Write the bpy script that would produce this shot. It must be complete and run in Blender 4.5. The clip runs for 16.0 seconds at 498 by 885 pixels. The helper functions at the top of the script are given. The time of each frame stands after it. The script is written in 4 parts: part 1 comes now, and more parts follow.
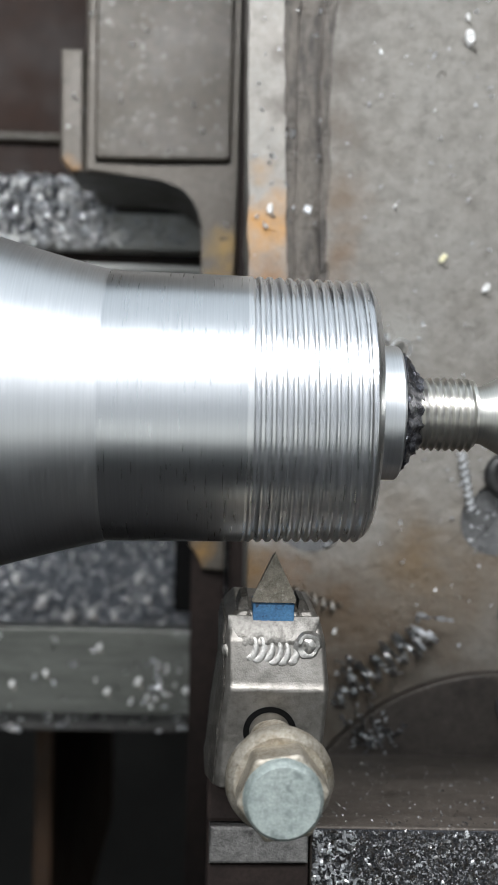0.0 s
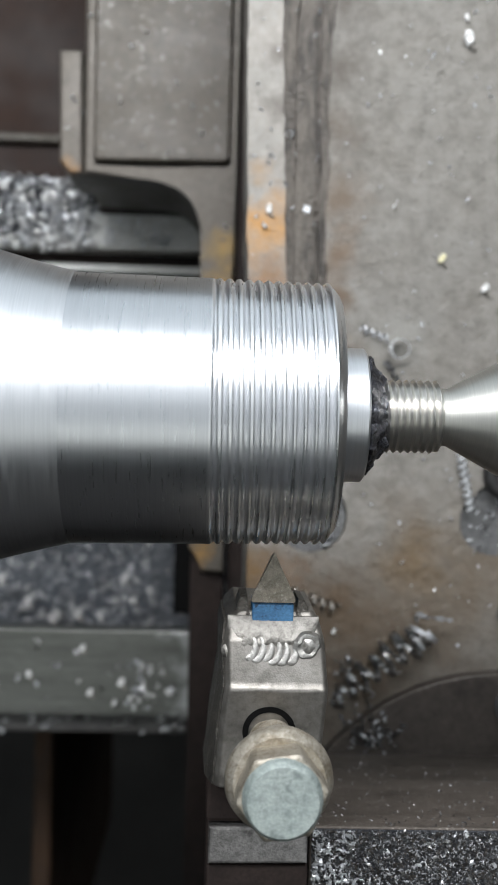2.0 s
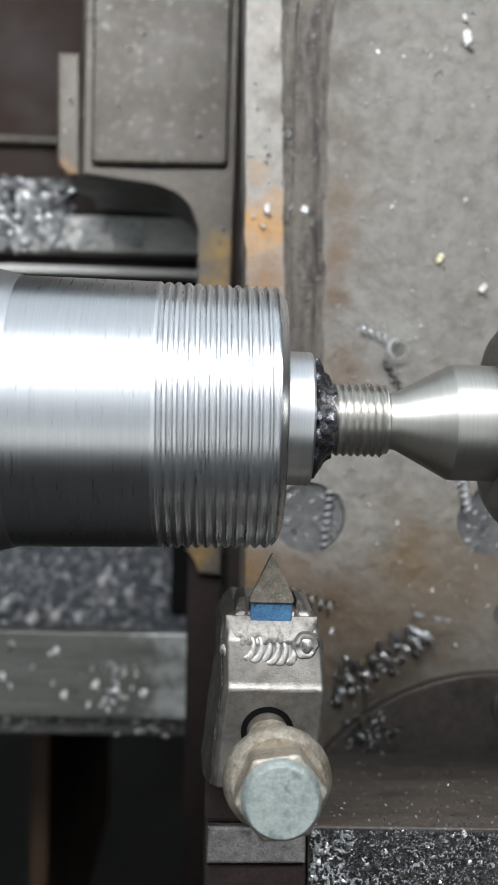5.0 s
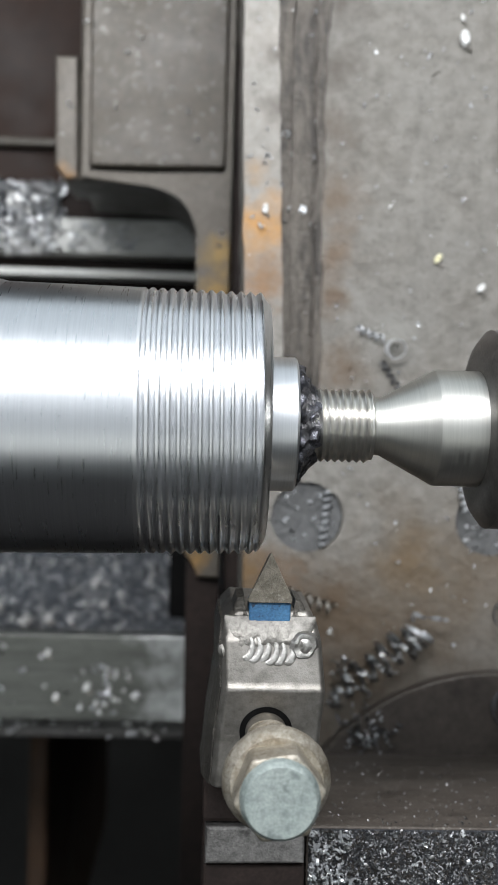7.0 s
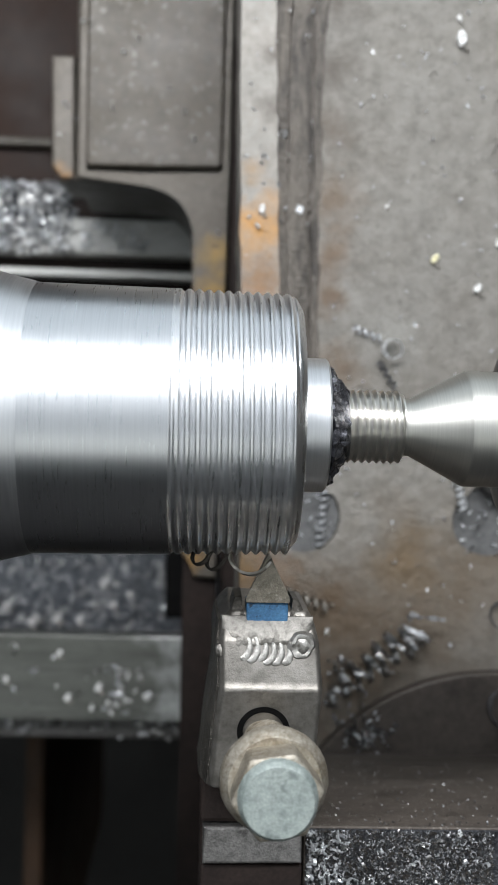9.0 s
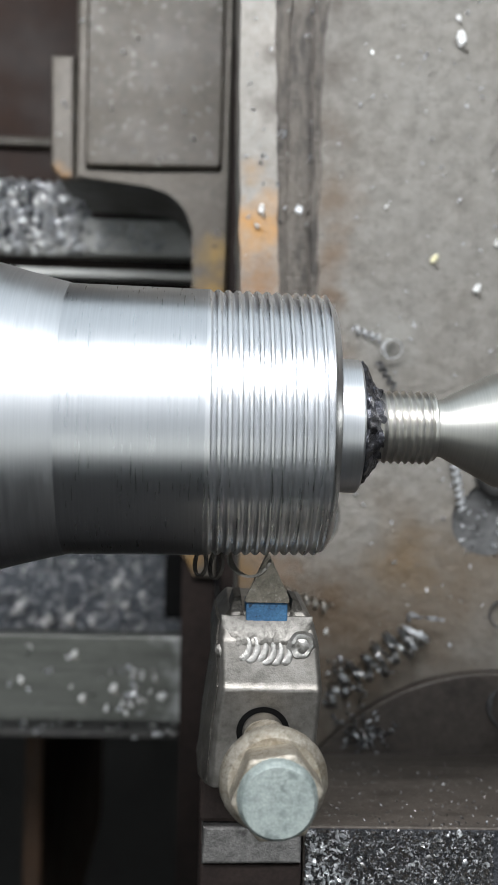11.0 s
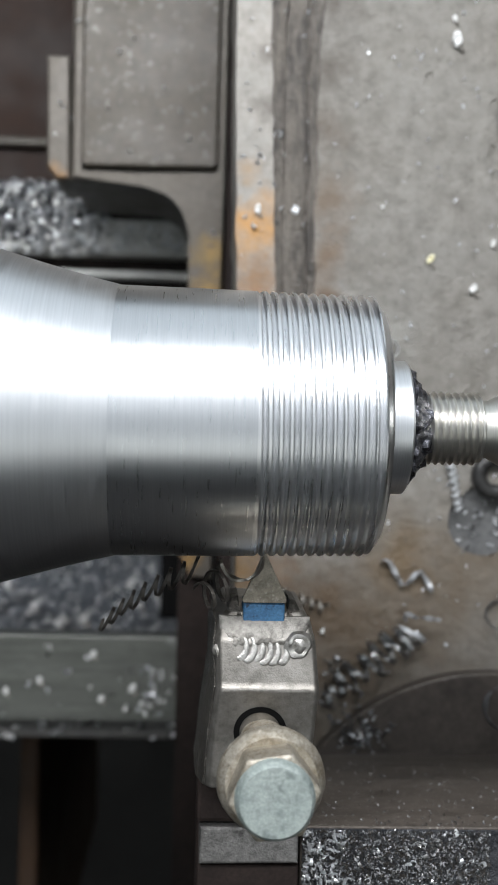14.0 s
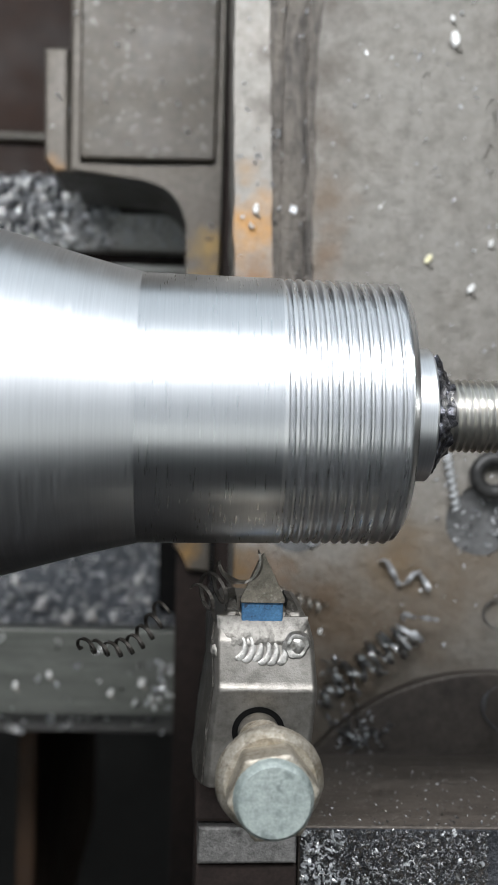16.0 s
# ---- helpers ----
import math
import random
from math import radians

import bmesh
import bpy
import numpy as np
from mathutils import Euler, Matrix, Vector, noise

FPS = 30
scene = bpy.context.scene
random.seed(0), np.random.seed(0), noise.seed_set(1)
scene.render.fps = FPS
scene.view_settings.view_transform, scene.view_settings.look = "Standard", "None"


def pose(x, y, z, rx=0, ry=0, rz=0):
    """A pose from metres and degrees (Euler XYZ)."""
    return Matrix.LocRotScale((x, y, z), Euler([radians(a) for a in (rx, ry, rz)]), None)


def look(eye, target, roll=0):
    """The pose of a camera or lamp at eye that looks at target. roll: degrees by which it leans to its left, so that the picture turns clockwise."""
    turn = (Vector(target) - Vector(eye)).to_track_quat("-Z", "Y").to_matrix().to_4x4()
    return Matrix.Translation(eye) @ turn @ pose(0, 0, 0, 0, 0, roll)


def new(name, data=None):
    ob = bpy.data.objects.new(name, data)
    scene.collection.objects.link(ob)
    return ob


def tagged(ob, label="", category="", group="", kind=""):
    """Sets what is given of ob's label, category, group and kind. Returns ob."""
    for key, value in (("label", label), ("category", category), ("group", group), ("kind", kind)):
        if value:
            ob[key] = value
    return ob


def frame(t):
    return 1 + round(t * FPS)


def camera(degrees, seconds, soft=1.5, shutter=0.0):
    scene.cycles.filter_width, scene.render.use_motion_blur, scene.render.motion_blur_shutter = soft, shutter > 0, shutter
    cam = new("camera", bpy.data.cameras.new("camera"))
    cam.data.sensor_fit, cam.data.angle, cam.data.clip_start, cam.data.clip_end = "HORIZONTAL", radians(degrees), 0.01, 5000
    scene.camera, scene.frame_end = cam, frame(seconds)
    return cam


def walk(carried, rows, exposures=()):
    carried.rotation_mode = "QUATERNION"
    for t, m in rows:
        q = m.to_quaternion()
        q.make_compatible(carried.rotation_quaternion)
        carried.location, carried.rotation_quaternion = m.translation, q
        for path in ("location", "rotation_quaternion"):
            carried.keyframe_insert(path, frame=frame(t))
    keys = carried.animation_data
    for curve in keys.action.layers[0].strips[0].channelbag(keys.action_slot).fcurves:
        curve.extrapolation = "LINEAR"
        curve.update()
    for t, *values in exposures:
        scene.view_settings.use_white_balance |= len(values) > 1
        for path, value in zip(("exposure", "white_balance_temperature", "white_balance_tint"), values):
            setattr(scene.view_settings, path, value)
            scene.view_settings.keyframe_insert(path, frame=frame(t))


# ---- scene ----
# camera: hangs over the lathe and looks down, leaning slowly towards the tailstock
LENS = 25.49
cam = camera(LENS, 16.0, soft=1.5)
cam.data.dof.use_dof = True
cam.data.dof.focus_distance = 0.262
cam.data.dof.aperture_fstop = 25.0
LEAN = ((0, 0), (0.5, -0.09), (1, 0.03), (1.5, -0.05), (2, 0.06), (2.5, 0.07), (3, 0.07), (3.5, 0.13), (4, 0.13), (5.2, 0.23),
        (6.5, 0.35), (7, 0.33), (7.5, 0.4), (8, 0.44), (8.5, 0.47), (9, 0.55), (10.2, 0.59), (11.5, 0.62), (12, 0.71), (12.5, 0.74),
        (13, 0.78), (13.5, 0.83), (14, 0.85), (14.5, 0.86), (15, 0.92), (15.5, 1.02), (16, 1.0))
walk(cam, [(t, pose(-0.002 * s, 0, 0.57, -1.0, -1.8 - 1.02 * s, 1.5)) for t, s in LEAN])

# light: a work lamp behind the lathe, dim workshop lights overhead; unseen panels added overhead and north
world = bpy.data.worlds.new("world")
scene.world = world
world.use_nodes = True
world.node_tree.nodes["Background"].inputs["Color"].default_value = (0.75, 0.85, 1.0, 1)
world.node_tree.nodes["Background"].inputs["Strength"].default_value = 0.05


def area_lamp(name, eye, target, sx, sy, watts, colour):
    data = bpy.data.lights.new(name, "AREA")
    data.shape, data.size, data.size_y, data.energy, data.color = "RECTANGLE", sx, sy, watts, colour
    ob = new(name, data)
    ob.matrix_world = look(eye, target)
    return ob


area_lamp("work_lamp", (-0.06, 0.48, 0.83), (0.02, 0.02, 0.25), 0.84, 0.22, 9.0, (0.962, 0.973, 1.0))
area_lamp("ceiling_light", (0.1, 0.12, 2.2), (0.1, 0.1199, 0.0), 3.2, 2.35, 12.5, (0.89, 0.95, 1.0))
# two unseen panels, added to put bands into the workpiece's reflection
area_lamp("overhead_band_panel", (0.1, 0.77, 2.16), (0.1, 0.7699, 0.0), 3.2, 1.06, 3.4, (0.89, 0.95, 1.0))
area_lamp("overhead_band_panel", (0.1, -0.73, 2.16), (0.1, -0.7301, 0.0), 3.2, 0.6, 2.0, (1.0, 1.0, 0.85))
# unseen bluish panel, added to lighten the workpiece's upper flank
area_lamp("north_fill_panel", (0.0, 1.93, 0.62), (0.0, 0.0, 0.6199), 3.4, 2.2, 18.5, (0.82, 0.92, 1.0))
scene.view_settings.exposure = 0.1

# ---- materials ----


def node_mat(name):
    m = bpy.data.materials.new(name)
    m.use_nodes = True
    return m, m.node_tree, m.node_tree.nodes["Principled BSDF"]


def put(tree, kind, **inputs):
    n = tree.nodes.new(kind)
    for key, value in inputs.items():
        n.inputs[key.replace("_", " ")].default_value = value
    return n


def mix_rgb(tree, fac, a, b, blend="MIX"):
    n = tree.nodes.new("ShaderNodeMix")
    n.data_type, n.blend_type = "RGBA", blend
    for sock, value in ((n.inputs[0], fac), (n.inputs[6], a), (n.inputs[7], b)):
        if isinstance(value, bpy.types.NodeSocket):
            tree.links.new(value, sock)
        else:
            sock.default_value = value if not isinstance(value, tuple) else (*value, 1)
    return n.outputs[2]


def ranged(tree, value, a, b, c, d):
    n = put(tree, "ShaderNodeMapRange", From_Min=a, From_Max=b, To_Min=c, To_Max=d)
    tree.links.new(value, n.inputs["Value"])
    return n.outputs["Result"]


def noise_at(tree, coord, scale, detail=4.0, rough=0.6):
    n = put(tree, "ShaderNodeTexNoise", Scale=scale, Detail=detail, Roughness=rough)
    tree.links.new(coord, n.inputs["Vector"])
    return n.outputs["Fac"]


def surf(name, c1, c2, rough=(0.4, 0.6), metal=0.0, scale=40, grain=900, bump=0.15, stretch=(1, 1, 1), spots=(), speck=None, depth=0.0006, dust=0.45, pitted=0.0):
    """A worn surface: two tones in patches, grain, uneven gloss, and spots of stain and painted reflection (place,
    radius, colour).
    """
    m, tree, bsdf = node_mat(name)
    link = tree.links.new
    coord = tree.nodes.new("ShaderNodeTexCoord").outputs["Object"]
    mapping = put(tree, "ShaderNodeMapping", Scale=stretch)
    link(coord, mapping.inputs["Vector"])
    v = mapping.outputs["Vector"]
    big, fine = noise_at(tree, v, scale, 6), noise_at(tree, v, grain, 3)
    colour = mix_rgb(tree, ranged(tree, big, 0.36, 0.64, 0, 1), c1, c2)
    mid = noise_at(tree, v, scale * 4.3, 5, 0.65)
    colour = mix_rgb(tree, ranged(tree, mid, 0.42, 0.66, 0, 0.5), colour, tuple(min(1.0, 1.35 * c) for c in c2))
    colour = mix_rgb(tree, ranged(tree, mid, 0.42, 0.3, 0, 0.45), colour, tuple(0.62 * c for c in c1))
    for place, radius, tint in spots:
        dist = tree.nodes.new("ShaderNodeVectorMath")
        dist.operation = "DISTANCE"
        link(coord, dist.inputs[0])
        dist.inputs[1].default_value = place
        add = tree.nodes.new("ShaderNodeMath")
        add.operation = "MULTIPLY_ADD"
        link(noise_at(tree, coord, 1.6 / radius, 6, 0.7), add.inputs[0])
        add.inputs[1].default_value = 2.2 * radius
        link(dist.outputs["Value"], add.inputs[2])
        colour = mix_rgb(tree, ranged(tree, add.outputs[0], 2.05 * radius, 1.1 * radius, 0, 0.95), colour, tint)
    if speck:
        colour = mix_rgb(tree, ranged(tree, noise_at(tree, coord, speck[0], 2), 0.6, 0.72, 0, speck[2] if len(speck) > 2 else 0.7), colour, speck[1])
    colour = mix_rgb(tree, ranged(tree, fine, 0.3, 0.7, 0.0, dust), colour, tuple(0.55 * c for c in c1), "MIX")
    link(colour, bsdf.inputs["Base Color"])
    bsdf.inputs["Metallic"].default_value = metal
    link(ranged(tree, big, 0.35, 0.65, rough[0], rough[1]), bsdf.inputs["Roughness"])
    if bump:
        both = tree.nodes.new("ShaderNodeMath")
        both.operation = "ADD"
        link(fine, both.inputs[0])
        link(big, both.inputs[1])
        height = both.outputs[0]
        if pitted:
            pits = tree.nodes.new("ShaderNodeMath")
            pits.operation = "MULTIPLY_ADD"
            link(noise_at(tree, coord, scale * 5.0, 3, 0.55), pits.inputs[0])
            pits.inputs[1].default_value = pitted
            link(height, pits.inputs[2])
            height = pits.outputs[0]
        b = put(tree, "ShaderNodeBump", Strength=bump, Distance=depth)
        link(height, b.inputs["Height"])
        link(b.outputs["Normal"], bsdf.inputs["Normal"])
    return m


def turned(name, colour, rough, ring, bump, aniso=0.75):
    """Freshly turned metal: fine rings round the x axis, which smear the gloss along it."""
    m, tree, bsdf = node_mat(name)
    link = tree.links.new
    coord = tree.nodes.new("ShaderNodeTexCoord").outputs["Object"]
    mapping = put(tree, "ShaderNodeMapping", Scale=(1, 0.012, 0.012))
    link(coord, mapping.inputs["Vector"])
    rings = noise_at(tree, mapping.outputs["Vector"], ring, 3, 0.65)
    mapping2 = put(tree, "ShaderNodeMapping", Scale=(1, 0.05, 0.05))
    link(coord, mapping2.inputs["Vector"])
    streak = noise_at(tree, mapping2.outputs["Vector"], ring * 0.45, 2, 0.6)
    link(mix_rgb(tree, ranged(tree, rings, 0.35, 0.65, 0, 1), tuple(0.9 * c for c in colour), colour), bsdf.inputs["Base Color"])
    bsdf.inputs["Metallic"].default_value = 1.0
    link(ranged(tree, streak, 0.3, 0.7, rough * 0.85, rough * 1.15), bsdf.inputs["Roughness"])
    bsdf.inputs["Anisotropic"].default_value = aniso
    bsdf.inputs["Anisotropic Rotation"].default_value = 0.25
    tangent = tree.nodes.new("ShaderNodeTangent")
    tangent.direction_type, tangent.axis = "RADIAL", "X"
    link(tangent.outputs[0], bsdf.inputs["Tangent"])
    b = put(tree, "ShaderNodeBump", Strength=bump, Distance=0.0001)
    link(rings, b.inputs["Height"])
    link(b.outputs["Normal"], bsdf.inputs["Normal"])
    return m


def chip_mat(name, c1, c2, rough, grain=1200, metal=0.65):
    m = surf(name, c1, c2, rough=rough, metal=metal, scale=200, grain=grain, bump=0.1)
    return m


M_BODY = turned("turned_steel", (0.74, 0.755, 0.78), 0.40, 3600, 0.018, 0.45)
M_POLISH = turned("smooth_turned_steel", (0.665, 0.68, 0.705), 0.31, 4600, 0.002, 0.45)
M_THREAD = turned("threaded_steel", (0.80, 0.81, 0.83), 0.30, 3800, 0.002, 0.25)
M_STUD = turned("zinc_stud_steel", (0.66, 0.645, 0.605), 0.34, 3000, 0.15, 0.4)
M_CENTRE = turned("centre_steel", (0.52, 0.515, 0.485), 0.42, 4000, 0.05, 0.3)
M_WELD_DARK = surf("burnt_weld", (0.04, 0.04, 0.048), (0.24, 0.24, 0.27), (0.14, 0.34), 0.9, 300, 2500, 0.4)
M_QUILL = surf("dark_quill_steel", (0.10, 0.095, 0.09), (0.17, 0.16, 0.15), (0.35, 0.5), 0.7, 60, 1500, 0.1)
M_PLATE = surf("oily_cast_iron", (0.198, 0.183, 0.160), (0.275, 0.262, 0.24), (0.40, 0.66), 0.2, 34, 1100, 0.62, pitted=1.6, depth=0.0013, dust=0.3,
               spots=(((0.06, -0.075, 0.17), 0.05, (0.150, 0.112, 0.075)), ((0.095, -0.06, 0.17), 0.045, (0.165, 0.128, 0.09)), ((0.03, -0.085, 0.17), 0.05, (0.13, 0.09, 0.055)),
                      ((0.046, 0.02, 0.17), 0.014, (0.17, 0.12, 0.08)), ((0.043, 0.048, 0.17), 0.011, (0.18, 0.125, 0.085)), ((0.044, 0.083, 0.17), 0.015, (0.20, 0.152, 0.112)), ((0.044, 0.062, 0.17), 0.012, (0.20, 0.142, 0.098)),
                      ((0.075, -0.050, 0.17), 0.018, (0.175, 0.12, 0.065)), ((0.045, -0.065, 0.17), 0.018, (0.13, 0.085, 0.048)),
                      ((0.0435, 0.13, 0.17), 0.012, (0.13, 0.113, 0.096)), ((0.0445, 0.155, 0.17), 0.013, (0.14, 0.122, 0.105)), ((0.043, 0.108, 0.17), 0.010, (0.15, 0.122, 0.098)), ((0.066, 0.035, 0.17), 0.014, (0.33, 0.32, 0.295)), ((0.024, -0.055, 0.17), 0.014, (0.19, 0.105, 0.045)),
                      ((0.014, -0.052, 0.17), 0.012, (0.22, 0.13, 0.05))), speck=(650, (0.11, 0.10, 0.086), 0.5))
M_STRIP = surf("worn_iron_edge", (0.22, 0.203, 0.18), (0.31, 0.295, 0.27), (0.4, 0.62), 0.25, 60, 1000, 0.4, pitted=0.8, dust=0.35,
               spots=(((0.0170, 0.0715, 0.168), 0.018, (0.50, 0.25, 0.06)), ((0.018, 0.052, 0.168), 0.013, (0.27, 0.15, 0.07)),
                      ((0.021, 0.115, 0.168), 0.008, (0.12, 0.105, 0.09)), ((0.020, 0.135, 0.168), 0.006, (0.14, 0.122, 0.105)), ((0.014, 0.092, 0.168), 0.007, (0.30, 0.21, 0.13)), ((0.014, -0.052, 0.168), 0.010, (0.26, 0.16, 0.06))))
M_GROOVE = surf("greasy_gap", (0.018, 0.014, 0.011), (0.17, 0.15, 0.128), (0.35, 0.6), 0.2, 120, 1300, 0.9, stretch=(1, 0.26, 1), pitted=1.2)
M_SADDLE = surf("worn_grey_paint", (0.062, 0.053, 0.042), (0.102, 0.088, 0.070), (0.34, 0.55), 0.15, 45, 900, 0.35, speck=(330, (0.33, 0.32, 0.29)), pitted=0.8)
M_RIM = surf("worn_rim_iron", (0.08, 0.070, 0.058), (0.128, 0.113, 0.094), (0.36, 0.55), 0.3, 70, 900, 0.25,
             spots=(((0.0025, 0.078, 0.08), 0.012, (0.34, 0.215, 0.06)), ((0.002, 0.062, 0.08), 0.012, (0.32, 0.20, 0.06)), ((-0.068, 0.112, 0.075), 0.007, (0.30, 0.16, 0.055)),
                    ((-0.005, -0.057, 0.08), 0.009, (0.34, 0.20, 0.07))))
# near-black iron: shade under the work, holder and saddle is in this colour
M_SHADE_IRON = surf("shade_dark_iron", (0.016, 0.011, 0.010), (0.032, 0.023, 0.020), (0.58, 0.8), 0.0, 50, 900, 0.2)
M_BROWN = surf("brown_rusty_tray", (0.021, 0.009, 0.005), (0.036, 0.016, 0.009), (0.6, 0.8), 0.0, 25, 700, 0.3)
M_RIB = surf("dark_rust", (0.034, 0.017, 0.008), (0.06, 0.03, 0.013), (0.6, 0.8), 0.0, 25, 700, 0.3)
# pale spots on the wiped end hold a reflection in the colour
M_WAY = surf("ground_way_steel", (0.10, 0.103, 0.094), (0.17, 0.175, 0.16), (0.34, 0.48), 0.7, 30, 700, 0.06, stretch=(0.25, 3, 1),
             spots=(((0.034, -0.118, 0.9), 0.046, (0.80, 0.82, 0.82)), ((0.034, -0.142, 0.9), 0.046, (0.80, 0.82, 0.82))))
# way steel in a lighter colour, to offset the saddle's shadow on it
M_REAR = surf("lightened_rear_way_steel", (0.5, 0.5, 0.47), (0.62, 0.62, 0.6), (0.4, 0.55), 0.2, 60, 700, 0.1, stretch=(0.4, 2, 1))
M_BED = surf("bed_casting", (0.085, 0.083, 0.08), (0.13, 0.125, 0.12), (0.45, 0.7), 0.1, 40, 800, 0.25)
M_GRIT = surf("packed_swarf_grit", (0.045, 0.048, 0.056), (0.12, 0.125, 0.137), (0.3, 0.6), 0.6, 240, 1800, 0.9, depth=0.0015)
M_PIT = surf("oily_blue_grey_swarf", (0.085, 0.095, 0.112), (0.19, 0.205, 0.225), (0.3, 0.6), 0.4, 240, 1500, 0.9, depth=0.0015)
M_RECESS = surf("oily_recess_swarf", (0.075, 0.077, 0.078), (0.155, 0.157, 0.158), (0.4, 0.6), 0.25, 160, 1800, 0.5)
M_SWIVEL = surf("dark_oily_swivel", (0.046, 0.038, 0.033), (0.086, 0.072, 0.062), (0.42, 0.62), 0.2, 60, 1100, 0.35, pitted=0.6)
M_RUSTLEDGE = surf("brown_oily_casting", (0.062, 0.051, 0.043), (0.105, 0.088, 0.074), (0.4, 0.62), 0.2, 70, 1100, 0.35, stretch=(0.4, 1.6, 1),
                   speck=(900, (0.36, 0.33, 0.30)))
M_CHIP = chip_mat("bright_swarf", (0.82, 0.84, 0.86), (0.74, 0.76, 0.79), (0.24, 0.42))
M_CHIP_DIM = chip_mat("dull_swarf", (0.58, 0.59, 0.61), (0.40, 0.41, 0.425), (0.38, 0.55))
M_CHIP_DARK = chip_mat("burnt_swarf", (0.115, 0.118, 0.125), (0.20, 0.203, 0.21), (0.3, 0.45), metal=0.9)
M_COIL = chip_mat("oily_swarf", (0.46, 0.46, 0.46), (0.24, 0.235, 0.23), (0.2, 0.4), metal=1.0)
M_CHIP_LEAD = chip_mat("dull_lead_swarf", (0.46, 0.44, 0.40), (0.26, 0.24, 0.215), (0.3, 0.5), metal=1.0)
M_BURNT = chip_mat("blackened_swarf", (0.05, 0.045, 0.04), (0.10, 0.09, 0.08), (0.4, 0.6), metal=0.6)
M_CRUMB = chip_mat("white_crumb", (0.88, 0.88, 0.86), (0.80, 0.80, 0.79), (0.3, 0.45), metal=0.2)
M_CRUMB_WARM = chip_mat("straw_crumb", (0.88, 0.84, 0.62), (0.80, 0.73, 0.46), (0.3, 0.45), metal=0.2)
M_HSS = surf("ground_tool_steel", (0.15, 0.132, 0.105), (0.29, 0.262, 0.215), (0.30, 0.50), 0.75, 200, 2600, 0.3, speck=(900, (0.45, 0.43, 0.38)), dust=0.2, pitted=0.7)
M_BLUE = surf("blue_paint", (0.028, 0.105, 0.22), (0.055, 0.17, 0.32), (0.4, 0.55), 0.0, 300, 1800, 0.3, speck=(520, (0.01, 0.016, 0.028), 0.9))
M_HOLDER = surf("filed_holder_steel", (0.19, 0.177, 0.158), (0.305, 0.29, 0.267), (0.36, 0.56), 0.8, 90, 2200, 0.16, speck=(420, (0.15, 0.138, 0.12), 0.4), dust=0.15, pitted=0.5)
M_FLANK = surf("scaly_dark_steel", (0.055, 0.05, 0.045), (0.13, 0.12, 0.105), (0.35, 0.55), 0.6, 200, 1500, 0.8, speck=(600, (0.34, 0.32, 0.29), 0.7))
M_BEAD = surf("bright_weld_metal", (0.12, 0.112, 0.10), (0.27, 0.26, 0.24), (0.40, 0.58), 0.8, 200, 2500, 0.2, dust=0.15)
M_RIPPLE = surf("bright_weld_ripple", (0.27, 0.26, 0.24), (0.46, 0.45, 0.43), (0.36, 0.54), 0.9, 250, 2500, 0.2, dust=0.15)
M_BOLT = surf("grimy_zinc_bolt", (0.29, 0.245, 0.18), (0.50, 0.465, 0.40), (0.28, 0.5), 0.6, 180, 1600, 0.25, speck=(480, (0.16, 0.13, 0.095)))
M_BOLT_TOP = surf("grey_green_bolt_face", (0.22, 0.265, 0.255), (0.38, 0.425, 0.405), (0.45, 0.6), 0.25, 120, 1800, 0.2, speck=(330, (0.15, 0.18, 0.175)))
M_POST = surf("tool_post_steel", (0.10, 0.096, 0.093), (0.30, 0.29, 0.28), (0.34, 0.55), 0.6, 110, 1500, 0.3, speck=(700, (0.4, 0.39, 0.37), 0.5), pitted=0.8)
M_RUBBER = surf("black_rubber", (0.02, 0.02, 0.02), (0.035, 0.034, 0.033), (0.35, 0.5), 0.0, 90, 1500, 0.1)
# black that stands in for shade, under the arm and round the bolt
M_SHADE_BLACK = surf("black_shade_fill", (0.004, 0.004, 0.004), (0.007, 0.007, 0.007), (0.6, 0.8), 0.0, 90, 1500, 0.1)
for mat, level in ((M_SHADE_BLACK, 0.08), (M_SHADE_IRON, 0.2)):
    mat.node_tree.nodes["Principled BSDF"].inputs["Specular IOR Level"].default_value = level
M_WALL = surf("workshop_plaster", (0.52, 0.54, 0.54), (0.6, 0.62, 0.61), (0.8, 0.9), 0.0, 2, 60, 0.1)
# unseen south wall, darkened so the workpiece's lower side reflects little light
M_SOUTH_DARK = surf("darkened_south_wall", (0.06, 0.055, 0.055), (0.09, 0.084, 0.082), (0.7, 0.85), 0.0, 2, 60, 0.1)
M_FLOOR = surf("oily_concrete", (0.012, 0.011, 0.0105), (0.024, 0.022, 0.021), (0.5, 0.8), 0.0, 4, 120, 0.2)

# ---- building helpers, in millimetres ----
MM = 0.001
ORIGIN = {}


def thing(name, origin, label, category, group="", kind=""):
    ob = new(name)
    ob.empty_display_size = 0.02
    ob.location = Vector(origin) * MM
    ORIGIN[ob.name] = Vector(origin)
    return tagged(ob, label, category, group, kind)


def part(name, bm, material, parent, label="", smooth=False, kind=""):
    """Links a bmesh in millimetres as one mesh under a thing or under a part of it."""
    top = parent
    while top is not None and top.parent is not None:
        top = top.parent
    shift = ORIGIN[top.name] if top is not None else Vector()
    bmesh.ops.recalc_face_normals(bm, faces=bm.faces)
    for v in bm.verts:
        v.co = (v.co - shift) * MM
    me = bpy.data.meshes.new(name)
    bm.to_mesh(me)
    bm.free()
    for p in me.polygons:
        p.use_smooth = smooth
    me.materials.append(material)
    if smooth:
        me.set_sharp_from_angle(angle=radians(38))
    ob = new(name, me)
    ob.parent = parent
    return tagged(ob, label, kind=kind)


